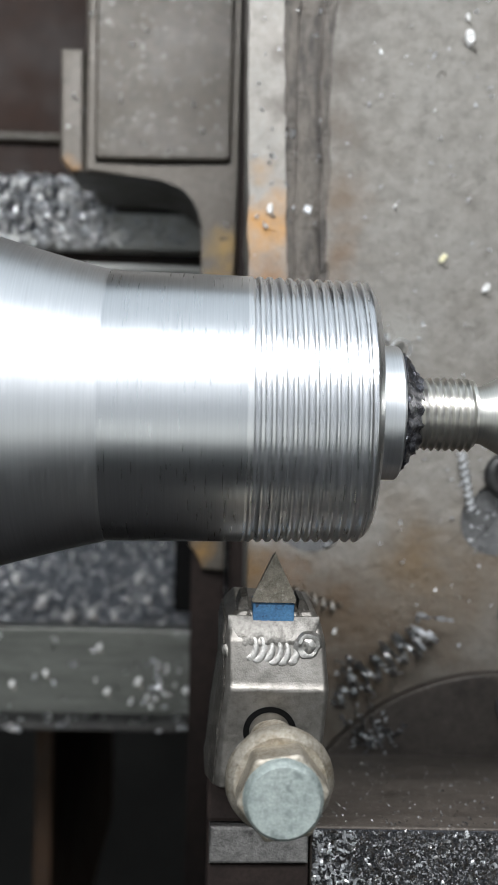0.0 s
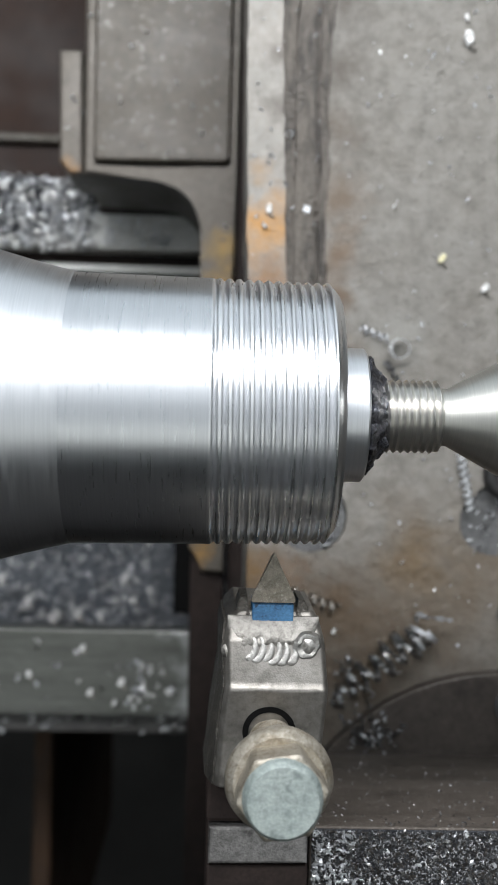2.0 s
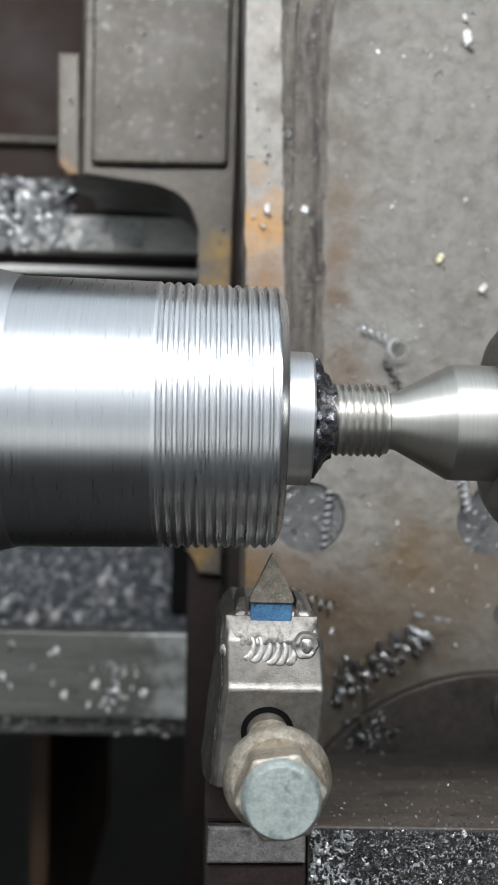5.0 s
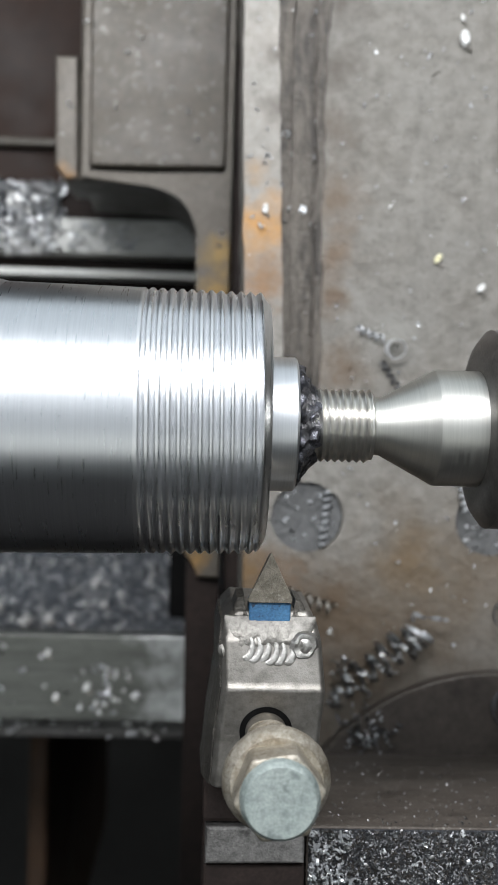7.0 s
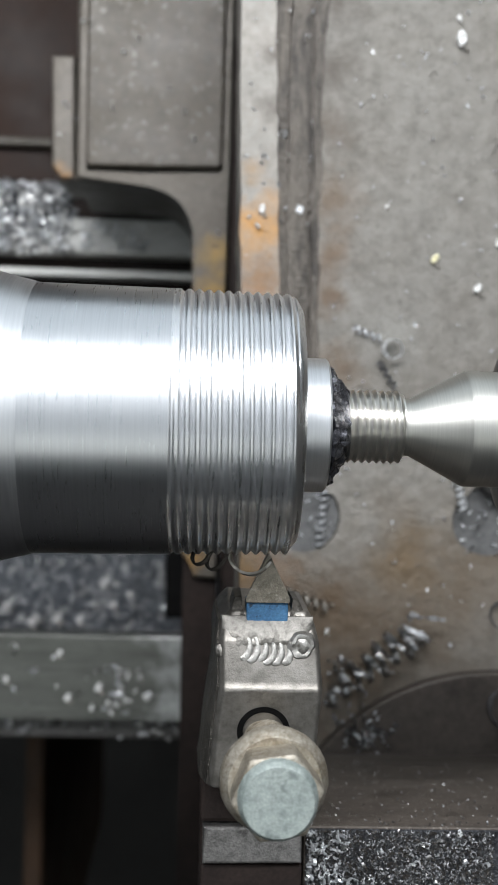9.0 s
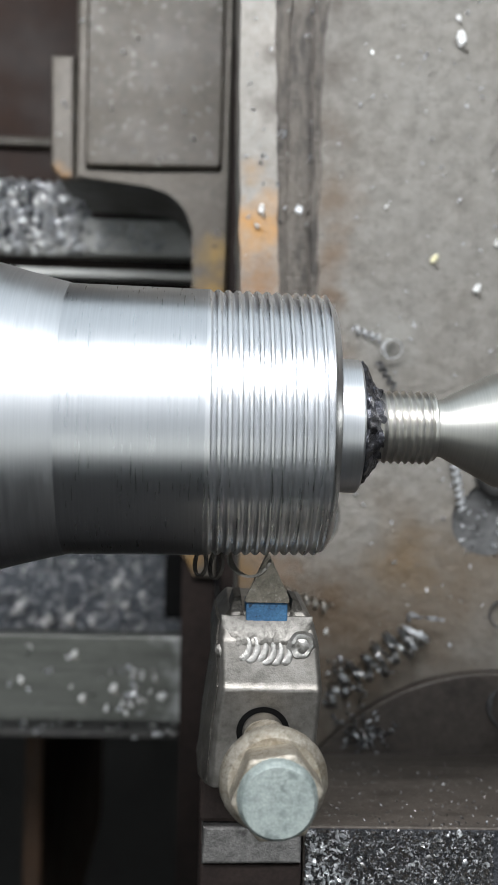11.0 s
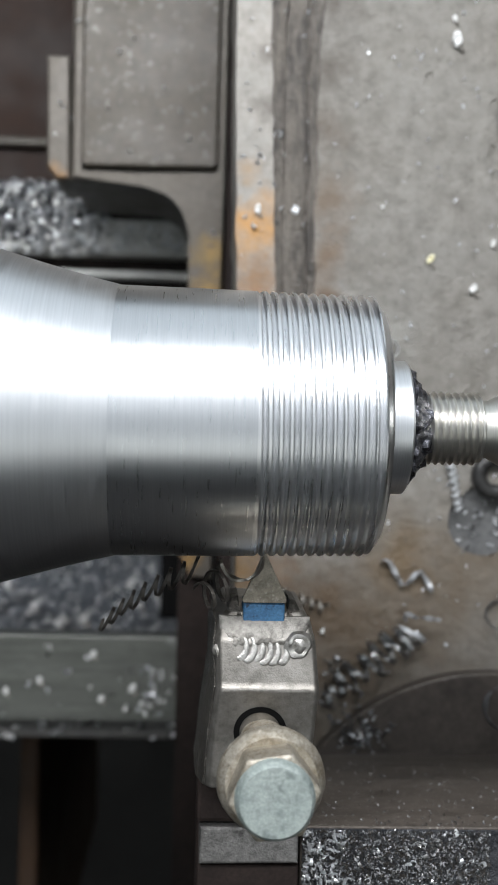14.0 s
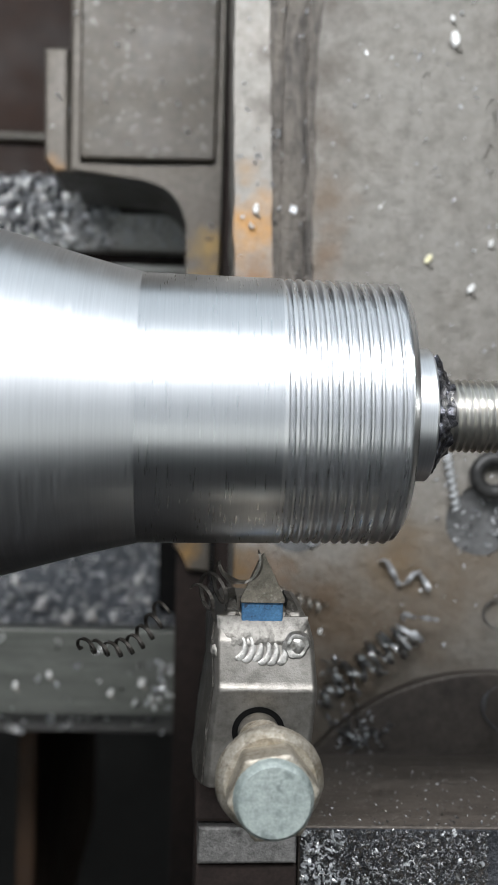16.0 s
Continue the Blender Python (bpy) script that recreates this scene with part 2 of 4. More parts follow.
def block(bm, x0, x1, y0, y1, z0, z1, bevel=0.0, segments=2):
    made = bmesh.ops.create_cube(bm, size=1)["verts"]
    for v in made:
        v.co = ((x0, x1)[v.co.x > 0], (y0, y1)[v.co.y > 0], (z0, z1)[v.co.z > 0])
    if bevel:
        edges = {e for v in made for e in v.link_edges}
        bmesh.ops.bevel(bm, geom=list(edges), offset=bevel, segments=segments, affect="EDGES", profile=0.5)
    return bm


def prism(bm, pts, z0, z1, bevel=0.0, segments=2, top=None):
    """An upright prism over a polygon; top: the upper polygon, where it differs, or its heights as third numbers."""
    low = [bm.verts.new((p[0], p[1], z0)) for p in pts]
    high = [bm.verts.new((p[0], p[1], p[2] if len(p) > 2 else z1)) for p in (top or pts)]
    bm.faces.new(low[::-1])
    bm.faces.new(high)
    n = len(pts)
    for i in range(n):
        bm.faces.new((low[i], low[(i + 1) % n], high[(i + 1) % n], high[i]))
    if bevel:
        edges = [e for e in bm.edges if e.verts[0] in high and e.verts[1] in high]
        bmesh.ops.bevel(bm, geom=edges, offset=bevel, segments=segments, affect="EDGES", profile=0.5)
    return bm


def ring_pts(cx, cy, r, n=48, jitter=0.0):
    return [(cx + (r + jitter * random.uniform(-1, 1)) * math.cos(2 * math.pi * i / n),
             cy + (r + jitter * random.uniform(-1, 1)) * math.sin(2 * math.pi * i / n)) for i in range(n)]


def oval(cx, cy, a, b, turn, n=18):
    c, s_ = math.cos(turn), math.sin(turn)
    return [(cx + a * math.cos(2 * math.pi * i / n) * c - b * math.sin(2 * math.pi * i / n) * s_,
             cy + a * math.cos(2 * math.pi * i / n) * s_ + b * math.sin(2 * math.pi * i / n) * c) for i in range(n)]


def plate_with_holes(bm, outer, holes, z0, z1, floors):
    """A thick plate whose holes and dents go down to the given heights."""
    edges = []
    loops = []
    for pts in [outer] + holes:
        vs = [bm.verts.new((p[0], p[1], z1)) for p in pts]
        loops.append(vs)
        edges += [bm.edges.new((vs[i], vs[(i + 1) % len(vs)])) for i in range(len(vs))]
    bmesh.ops.triangle_fill(bm, edges=edges, use_beauty=True)
    for k, vs in enumerate(loops):
        z = z0 if k == 0 else floors[k - 1]
        low = [bm.verts.new((v.co.x, v.co.y, z)) for v in vs]
        for i in range(len(vs)):
            j = (i + 1) % len(vs)
            bm.faces.new((vs[i], vs[j], low[j], low[i]))
        bm.faces.new(low)
    return bm


def revolve(bm, prof, n=96, axis="X", caps=True, centre=(0, 0, 0), rough=0.0, seed=0.0):
    """A body of revolution from (along, radius) pairs round the x or z axis."""
    c = Vector(centre)
    rows = []
    for a, r in prof:
        row = []
        for i in range(n):
            th = 2 * math.pi * i / n
            rr = r
            da = 0.0
            if rough:
                p = Vector((a * 0.45 + seed, math.cos(th) * r * 0.3, math.sin(th) * r * 0.3))
                rr += rough * noise.noise(p) + 0.5 * rough * noise.noise(p * 2.7)
                da = rough * 0.8 * noise.noise(p * 1.7 + Vector((9, 3, 5)))
            co = (a + da, rr * math.cos(th), rr * math.sin(th)) if axis == "X" else (rr * math.cos(th), rr * math.sin(th), a + da)
            row.append(bm.verts.new(c + Vector(co)))
        rows.append(row)
    for a, b in zip(rows, rows[1:]):
        for i in range(n):
            j = (i + 1) % n
            bm.faces.new((a[i], a[j], b[j], b[i]))
    if caps:
        bm.faces.new(rows[0][::-1])
        bm.faces.new(rows[-1])
    return bm


def sweep(bm, pts, wide, thick, waver=0.0):
    """A ribbon of rectangular section along a line of points; it turns its flat side outwards from the line's bend."""
    pts = [Vector(p) for p in pts]
    rows = []
    for i, p in enumerate(pts):
        a, b = pts[max(i - 1, 0)], pts[min(i + 1, len(pts) - 1)]
        t = (b - a).normalized()
        bend = (a + b) / 2 - p
        if bend.length < 1e-6:
            bend = Vector((0, 0, 1))
        nrm = (bend - t * bend.dot(t)).normalized()
        side = t.cross(nrm)
        w = wide * (1 + waver * random.uniform(-1, 1)) * (0.35 if i in (0, len(pts) - 1) else 1)
        rows.append([bm.verts.new(p + side * sx * w / 2 + nrm * sn * thick / 2) for sx, sn in ((-1, -1), (1, -1), (1, 1), (-1, 1))])
    for a, b in zip(rows, rows[1:]):
        for i in range(4):
            j = (i + 1) % 4
            bm.faces.new((a[i], a[j], b[j], b[i]))
    bm.faces.new(rows[0][::-1])
    bm.faces.new(rows[-1])
    return bm


def helix(start, end, r0, r1, turns, per=14, phase=0.0, waver=0.0):
    """Points of a coil whose axis runs from start to end."""
    a, b = Vector(start), Vector(end)
    d = (b - a).normalized()
    u = d.orthogonal().normalized()
    w = d.cross(u)
    n = int(turns * per)
    out = []
    for i in range(n + 1):
        f = i / n
        th = phase + 2 * math.pi * turns * f
        r = r0 + (r1 - r0) * f
        r *= 1 + waver * noise.noise(Vector((f * 9, r0, 2)))
        out.append(a + (b - a) * f + r * (u * math.cos(th) + w * math.sin(th)))
    return out


def chip_into(verts, faces, centre, r, wide, thick, arc, segs=5):
    """Adds one small curled chip, a bent strip with thickness, lying at random."""
    rot = Euler([random.uniform(0, 6.28) for _ in range(3)]).to_matrix()
    c = Vector(centre)
    base = len(verts)
    slope = random.uniform(-0.5, 0.5) * r
    for i in range(segs + 1):
        th = arc * (i / segs - 0.5)
        w = wide * (0.55 + 0.45 * math.sin(math.pi * (0.15 + 0.7 * i / segs)))
        for sw, sr in ((-1, 0), (1, 0), (1, 1), (-1, 1)):
            rr = r + sr * thick
            verts.append((c + rot @ Vector((rr * math.cos(th) - r, rr * math.sin(th), sw * w / 2 + slope * th))) * MM)
    for i in range(segs):
        for k in range(4):
            j = (k + 1) % 4
            p, q = base + 4 * i, base + 4 * (i + 1)
            faces.append((p + k, p + j, q + j, q + k))
    faces.append((base, base + 1, base + 2, base + 3))
    e = base + 4 * segs
    faces.append((e + 3, e + 2, e + 1, e))


def loose_chips(name, places, size, materials, label, category, kind="stuff", shift=(0, 0, 0)):
    """Many small chips as one object; materials are dealt out chip by chip."""
    verts, faces, index = [], [], []
    s = Vector(shift)
    for p in places:
        k = len(faces)
        r = random.uniform(*size)
        chip_into(verts, faces, Vector(p) - s, r, r * random.uniform(0.7, 1.5), 0.12 + 0.08 * r, random.uniform(1.6, 5.0))
        index += [random.choice(range(len(materials)))] * (len(faces) - k)
    me = bpy.data.meshes.new(name)
    me.from_pydata(verts, [], faces)
    for m in materials:
        me.materials.append(m)
    me.polygons.foreach_set("material_index", index)
    ob = new(name, me)
    ob.location = s * MM
    return tagged(ob, label, category, kind=kind)


def heap(bm, x0, x1, y0, y1, height, z0, nx=60, ny=24):
    """A closed lumpy mound; height(x, y) is its top."""
    top = [[bm.verts.new((x0 + (x1 - x0) * i / nx, y0 + (y1 - y0) * j / ny, height(x0 + (x1 - x0) * i / nx, y0 + (y1 - y0) * j / ny)))
            for j in range(ny + 1)] for i in range(nx + 1)]
    for i in range(nx):
        for j in range(ny):
            bm.faces.new((top[i][j], top[i + 1][j], top[i + 1][j + 1], top[i][j + 1]))
    border = [top[i][0] for i in range(nx + 1)] + [top[nx][j] for j in range(1, ny + 1)] + \
        [top[i][ny] for i in range(nx - 1, -1, -1)] + [top[0][j] for j in range(ny - 1, 0, -1)]
    low = [bm.verts.new((v.co.x, v.co.y, z0)) for v in border]
    for i in range(len(border)):
        j = (i + 1) % len(border)
        bm.faces.new((border[i], border[j], low[j], low[i]))
    bm.faces.new(low[::-1])
    return bm


# ---- the room ----


def room():
    for name, dims in (("wall_north", (-2500, 2500, 2000, 2100, -900, 2300)), ("wall_south", (-2500, 2500, -2100, -2000, -900, 2300)),
                       ("wall_west", (-2600, -2500, -2100, 2100, -900, 2300)), ("wall_east", (2500, 2600, -2100, 2100, -900, 2300))):
        tagged(part(name, block(bmesh.new(), *dims), M_SOUTH_DARK if name == "wall_south" else M_WALL, None), "plain grey plastered workshop wall", "wall", kind="structure")
    tagged(part("ceiling", block(bmesh.new(), -2600, 2600, -2100, 2100, 2300, 2400), M_WALL, None), "plain grey plastered workshop ceiling", "ceiling", kind="structure")
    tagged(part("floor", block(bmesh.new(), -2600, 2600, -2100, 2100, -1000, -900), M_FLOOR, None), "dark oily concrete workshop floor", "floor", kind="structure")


# ---- the bed with its ways, which runs under the carriage ----
BED_AT = (0, 0, -900)


def lathe_bed():
    bed = thing("lathe_bed", BED_AT, "cast iron lathe bed with ground steel ways and swarf between them", "lathe bed")
    bm = bmesh.new()
    block(bm, -420, 400, -165, -130, -900, -12, 3)
    part("front_wall", bm, M_BED, bed)
    part("front_way", block(bmesh.new(), -420, 400, -152, -108, -16, 0, 0.6), M_WAY, bed, "ground steel front way, wiped end painted with a pale reflection")
    # rear wall coloured dark for the shade below the saddle's overhang
    part("rear_wall", block(bmesh.new(), -420, 400, 72, 128, -900, -14, 3), M_SHADE_IRON, bed)
    part("rear_way", block(bmesh.new(), -420, 400, 88.5, 107, -18, 0, 1.2), M_REAR, bed, "ground steel rear way")
    part("rear_rail", block(bmesh.new(), -420, 400, 77, 81, -18, 0, 0.8), M_REAR, bed, "narrow bright rail")
    part("pit_floor", block(bmesh.new(), -420, 400, -130, 72, -150, -135), M_SHADE_IRON, bed)
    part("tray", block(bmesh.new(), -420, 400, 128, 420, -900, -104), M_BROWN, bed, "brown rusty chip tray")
    part("tray_rail", block(bmesh.new(), -420, 400, 166.5, 171.5, -104, -96, 1.5), M_SADDLE, bed)
    return bed


def pit_height(x, y):
    p = Vector((x * 0.035, y * 0.035, 1.3))
    return -120 + 9 * noise.noise(p) + 4 * noise.noise(p * 3.1)


def pile_height(x, y):
    p = Vector((x * 0.05, y * 0.05, 7.7))
    edge = max(0.0, min(1.0, (-56 - x) / 30))
    side = max(0.0, min(1.0, 2.4 * (1 - abs(y - 108) / 21)))
    return -15 + (19 * side * edge) * (1 + 0.25 * noise.noise(p)) + 1.2 * noise.noise(p * 4)


def bed_swarf():
    """Swarf that lies on the bed: heaps, and loose chips on them and on the ways."""
    made = []
    rnd = random.uniform
    bm = heap(bmesh.new(), -260, 60, -129, 72, pit_height, -136, 96, 48)
    made.append(tagged(part("swarf_bed", bm, M_PIT, None), "dark packed swarf lying between the bed ways", "swarf", kind="stuff"))
    spots = []
    for _ in range(2600):
        x, y = rnd(-230, 40), rnd(-129, 0)
        spots.append((x, y, pit_height(x, y) + rnd(0.2, 1.6)))
    made.append(loose_chips("pit_chips", spots, (0.5, 1.35), [M_COIL, M_CHIP_DIM, M_CHIP, M_CHIP_DIM, M_CHIP_DIM, M_CHIP], "small curled steel chips on the packed swarf", "swarf"))
    spots = []
    for _ in range(480):
        x, y = rnd(-200, 20), rnd(-127, -60)
        spots.append((x, y, pit_height(x, y) + rnd(1.2, 2.6)))
    made.append(loose_chips("pit_crumbs", spots, (0.7, 1.4), [M_CRUMB, M_CHIP], "bright steel crumbs on the packed swarf", "swarf"))
    bm = heap(bmesh.new(), -230, -40, 88, 127, pile_height, -16, 70, 20)
    made.append(tagged(part("swarf_pile", bm, M_GRIT, None), "grey swarf piled behind the rear way", "swarf", kind="stuff"))
    spots = []
    for _ in range(1150):
        x, y = -60 - 150 * random.random() ** 1.25 + rnd(-6, 6), rnd(88, 127)
        spots.append((x, y, max(pile_height(x, y), 0.2 if 88 < y < 107 else -13) + rnd(0.4, 2.4)))
    made.append(loose_chips("pile_chips", spots, (0.9, 2.2), [M_CHIP, M_CHIP_DIM, M_CRUMB, M_COIL], "bright curled steel chips heaped on the rear way", "swarf"))
    spots = [(rnd(-66, -16), 91 + 13 * random.random(), rnd(0.6, 2.4)) for _ in range(64)]
    spots = [(x, y + (3 if x > -30 else 0) * rnd(-1, 1), z) for x, y, z in spots]
    made.append(loose_chips("rear_way_chips", spots, (1.2, 2.2), [M_CRUMB, M_CHIP], "curled steel chips scattered on the rear way", "swarf"))
    spots = []
    for _ in range(34):
        spots.append((random.gauss(-28, 9), rnd(-148, -122), rnd(0.5, 1.2)))
    for _ in range(26):
        spots.append((rnd(-180, -30), rnd(-150, -112), rnd(0.5, 1.2)))
    for _ in range(120):
        spots.append((rnd(-200, 20), rnd(-164, -153), rnd(-11.6, -10)))
    made.append(loose_chips("front_way_chips", spots, (0.8, 2.0), [M_CHIP, M_CHIP_DIM, M_COIL, M_CRUMB], "curled steel chips scattered along the front way", "swarf"))
    for x, y, r in ((-36.2, -134.2, 2.0), (-52.2, -140.0, 1.5), (-26.0, -126.0, 1.5), (-15.0, -129.0, 1.3), (-31.2, -142.6, 1.2), (-56.8, -117.0, 1.6), (-84, -131, 1.6), (-101, -137, 1.5)):
        made.append(bead(x, y, 0, r, M_CRUMB, "bright steel crumb lying on the front way", "crumbs on the front way"))
    for x, y, r in ((-120.5, -98, 2.4), (-89.5, -123, 2.1), (-73.8, -120.5, 2.5), (-59.8, -122, 1.9), (-44.0, -97, 2.0), (-38.7, -110.5, 1.9), (-86.0, -119.6, 1.8), (-104, -112, 1.9), (-150, -115, 2.2), (-29, -104, 1.8)):
        made.append(bead(x, y, pit_height(x, y) + 0.4, r, M_CRUMB, "bright steel crumb lying on the packed swarf", "crumbs between the ways"))
    return made


# ---- workpiece between chuck and centre ----
PITCH = 2.309
AXIS = (0, 3.55, 305)


def thread_row(x):
    """Radius of the uncut body at x: it tapers towards the tailstock."""
    return 31.75 - (x - 7) * 0.0165


def threaded_end(bm, x0, x1, chamfer, n=128, steps=11):
    rows = []
    count = int((x1 - x0) / PITCH * steps)
    for i in range(count + 1):
        x = x0 + (x1 - x0) * i / count
        row = []
        for k in range(n):
            th = 2 * math.pi * k / n
            u = ((x - 1.74) / PITCH - th / (2 * math.pi)) % 1.0
            v = abs(2 * u - 1)
            flat = 0.34 - 0.24 * (x - x0) / (x1 - x0)
            cut = max(0.0, (v - flat) / (1 - flat)) ** 1.1
            fade = max(0.0, min(1.0, (x - x0 - 0.25 * math.sin(th)) / 1.6))
            r = thread_row(x) - (0.72 + 0.32 * (x - x0) / (x1 - x0)) * cut * fade
            if x > x1 - chamfer:
                f = (x - (x1 - chamfer)) / chamfer
                r = min(r, thread_row(x) - 0.2 - 2.6 * f - 0.35 * cut)
            row.append(bm.verts.new((AXIS[0] + x, AXIS[1] + r * math.cos(th), AXIS[2] + r * math.sin(th))))
        rows.append(row)
    for a, b in zip(rows, rows[1:]):
        for k in range(n):
            j = (k + 1) % n
            bm.faces.new((a[k], a[j], b[j], b[k]))
    bm.faces.new(rows[0][::-1])
    bm.faces.new(rows[-1])
    return bm


def workpiece():
    w = thing("workpiece", AXIS, "bright turned steel workpiece with a half-cut thread at its end", "workpiece")
    prof = [(-130, 63.0), (-90, 50.6), (-70, 44.6), (-55, 40.2), (-45, 37.4), (-36, 34.95), (-30, 33.45), (-26, 32.55), (-25.0, 32.3)]
    part("taper", revolve(bmesh.new(), prof, 160, centre=AXIS), M_BODY, w, "brushed conical shoulder", smooth=True)
    prof = [(-25.0, 32.2), (-24.6, 32.2), (-10, 31.98), (7.0, 31.72), (7.05, 31.3)]
    part("body", revolve(bmesh.new(), prof, 160, centre=AXIS), M_POLISH, w, "polished tapering body", smooth=True)
    part("threaded_end", threaded_end(bmesh.new(), 7.0, 36.9, 1.9), M_THREAD, w, "freshly cut screw thread", smooth=True)
    prof = [(36.6, 16.1), (43.4, 16.1), (43.9, 15.6)]
    part("collar", revolve(bmesh.new(), prof, 96, centre=AXIS), M_BODY, w, "turned steel collar", smooth=True)
    prof = [(43.7, 13.8), (44.4, 14.6), (45.2, 13.6), (46.0, 12.4), (46.8, 11.2), (47.6, 10.2), (48.4, 9.3), (49.0, 8.2)]
    part("weld_bead", revolve(bmesh.new(), prof, 128, centre=AXIS, rough=1.7), M_WELD_DARK, w, "dark lumpy weld", smooth=True)
    bm = bmesh.new()
    pitch, rows = 1.75, []
    for i in range(91):
        x = 48.0 + 14.4 * i / 90
        row = []
        for k in range(64):
            th = 2 * math.pi * k / 64
            u = (x / pitch - th / (2 * math.pi)) % 1.0
            r = 8.9 - 0.75 * abs(2 * u - 1) - (0.7 * max(0, (x - 61.6) / 0.8))
            row.append(bm.verts.new((x, AXIS[1] + r * math.cos(th), AXIS[2] + r * math.sin(th))))
        rows.append(row)
    for a, b in zip(rows, rows[1:]):
        for k in range(64):
            j = (k + 1) % 64
            bm.faces.new((a[k], a[j], b[j], b[k]))
    bm.faces.new(rows[-1])
    part("stud", bm, M_STUD, w, "yellowish threaded stud welded to the end", smooth=True)
    return w


def live_centre():
    c = thing("live_centre", (0, AXIS[1], AXIS[2]), "conical steel live centre pressed into the stud end", "lathe centre")
    prof = [(62.2, 5.8), (62.3, 6.6), (63.5, 6.9), (64.4, 7.0), (76.9, 13.7)]
    part("cone", revolve(bmesh.new(), prof, 96, centre=(0, AXIS[1], AXIS[2])), M_CENTRE, c, "polished conical point", smooth=True)
    prof = [(76.9, 13.72), (77.8, 14.0), (92.5, 14.0), (93.2, 13.4)]
    part("shaft", revolve(bmesh.new(), prof, 96, centre=(0, AXIS[1], AXIS[2])), M_CENTRE, c, smooth=True)
    return c


def tailstock():
    q = thing("tailstock", (0, AXIS[1], AXIS[2]), "dark steel tailstock with a round housing behind the centre", "tailstock")
    prof = [(88.0, 18.5), (88.6, 21.5), (90.5, 24.0), (104, 24.0), (105, 23)]
    part("bearing_housing", revolve(bmesh.new(), prof, 96, centre=(0, AXIS[1], AXIS[2])), M_QUILL, q, "dark round bearing housing", smooth=True)
    part("quill", revolve(bmesh.new(), [(104, 20), (190, 20)], 64, centre=(0, AXIS[1], AXIS[2])), M_QUILL, q, smooth=True)
    bm = block(bmesh.new(), 190, 360, -70, 80, 190, 390, 22, 4)
    block(bm, 200, 350, -60, 70, 0, 200, 4)
    part("housing", bm, M_SADDLE, q, "grey painted housing")
    return q


# ---- carriage: saddle with its wing ----
SADDLE_AT = (0, 0, 0)


def saddle():
    s = thing("saddle", SADDLE_AT, "worn grey iron lathe saddle with a raised cover plate", "lathe saddle")
    fillet = [(-7.2 - 20 + 20 * math.sin(a), 88 + 20 * math.cos(a)) for a in (0.0, 0.25, 0.5, 0.75, 1.0, 1.25, 1.5708)]
    outline = [(-63, 420), (-60.8, 109.5)] + fillet + [(-6.8, 60), (-9.2, -56), (-4.4, -60), (-3.4, -66), (6.6, -66.5), (7.6, 110), (8.8, 420)]
    bm = prism(bmesh.new(), outline, 4, 76, 1.0)
    part("body", bm, M_RIM, s, "rust-edged iron body")
    # arm darker than the body: the workpiece's shade is in its colour
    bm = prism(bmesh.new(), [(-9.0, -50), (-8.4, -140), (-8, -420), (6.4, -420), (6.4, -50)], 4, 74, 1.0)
    part("front_arm", bm, M_SHADE_IRON, s, "arm coloured dark for the workpiece's shade")
    inset = [(-27.2 + 19.2 * math.sin(a), 88.0 + 19.2 * math.cos(a)) for a in (0.0, 0.25, 0.5, 0.75, 1.0, 1.25, 1.5708)]
    bm = prism(bmesh.new(), [(-61.4, 420), (-59.6, 110.4)] + inset + [(-7.4, 60), (-9.8, -55), (-5.0, -59), (-4.0, -65), (5.8, -65.5), (6.9, 110), (8.2, 420), (5.2, 420), (5.4, 113.6), (-30, 113.0), (-56.6, 112.4), (-58.8, 420)], 75.9, 80, 0.9)
    part("rim", bm, M_RIM, s)
    bm = prism(bmesh.new(), [(-57.8, 420), (-55.6, 116.6), (-54.0, 114.8), (2.4, 115.6), (4.2, 117.4), (4.0, 420)], 75.9, 83.5, 1.4, 3)
    part("cover_plate", bm, M_SADDLE, s, "grey painted cover plate")
    bm = prism(bmesh.new(), [(-72.6, 165), (-71.6, 116), (-67, 110.6), (-61.4, 110.8), (-62.4, 165.2)], 30, 75, 1.2)
    part("side_tab", bm, M_RIM, s, "grey tab with a rusty corner")
    # invented block, added for the dark strip of shade below the arm
    part("shade_block", block(bmesh.new(), -20, -8, -106, 60, -60, -42, 2), M_SHADE_BLACK, s, "black block added for the shade under the arm")
    part("rib", block(bmesh.new(), -110, -98, -420, -170, -600, -140, 2), M_RIB, s, "brown rusty rib")
    part("apron", block(bmesh.new(), -8, 300, -330, -172, -600, 3, 3), M_SHADE_IRON, s, "dark iron apron")
    part("front_wing", block(bmesh.new(), 8, 300, -420, 420, 40, 118, 3), M_SHADE_IRON, s)
    return s


def saddle_chips():
    spots = [(-66.0, 144.5, 76.6), (-64.8, 142.0, 76.4), (-68.2, 130.2, 76.4), (-60.3, 136.0, 81.2), (-58.7, 178.6, 81.2), (-33.5, 171, 84.5),
             (-12.9, 139.8, 84.6), (-23.4, 118.4, 84.5), (-34.5, 121.5, 84.5), (-39.5, 164.5, 84.5), (-20, 150, 84.4), (-44, 140, 84.4), (-8, 128, 84.4), (3.0, 88, 80.8), (1.5, 82, 80.8)]
    return loose_chips("saddle_chips", spots, (0.6, 1.3), [M_CHIP, M_CHIP_DIM], "small steel chips lying on the saddle", "swarf")


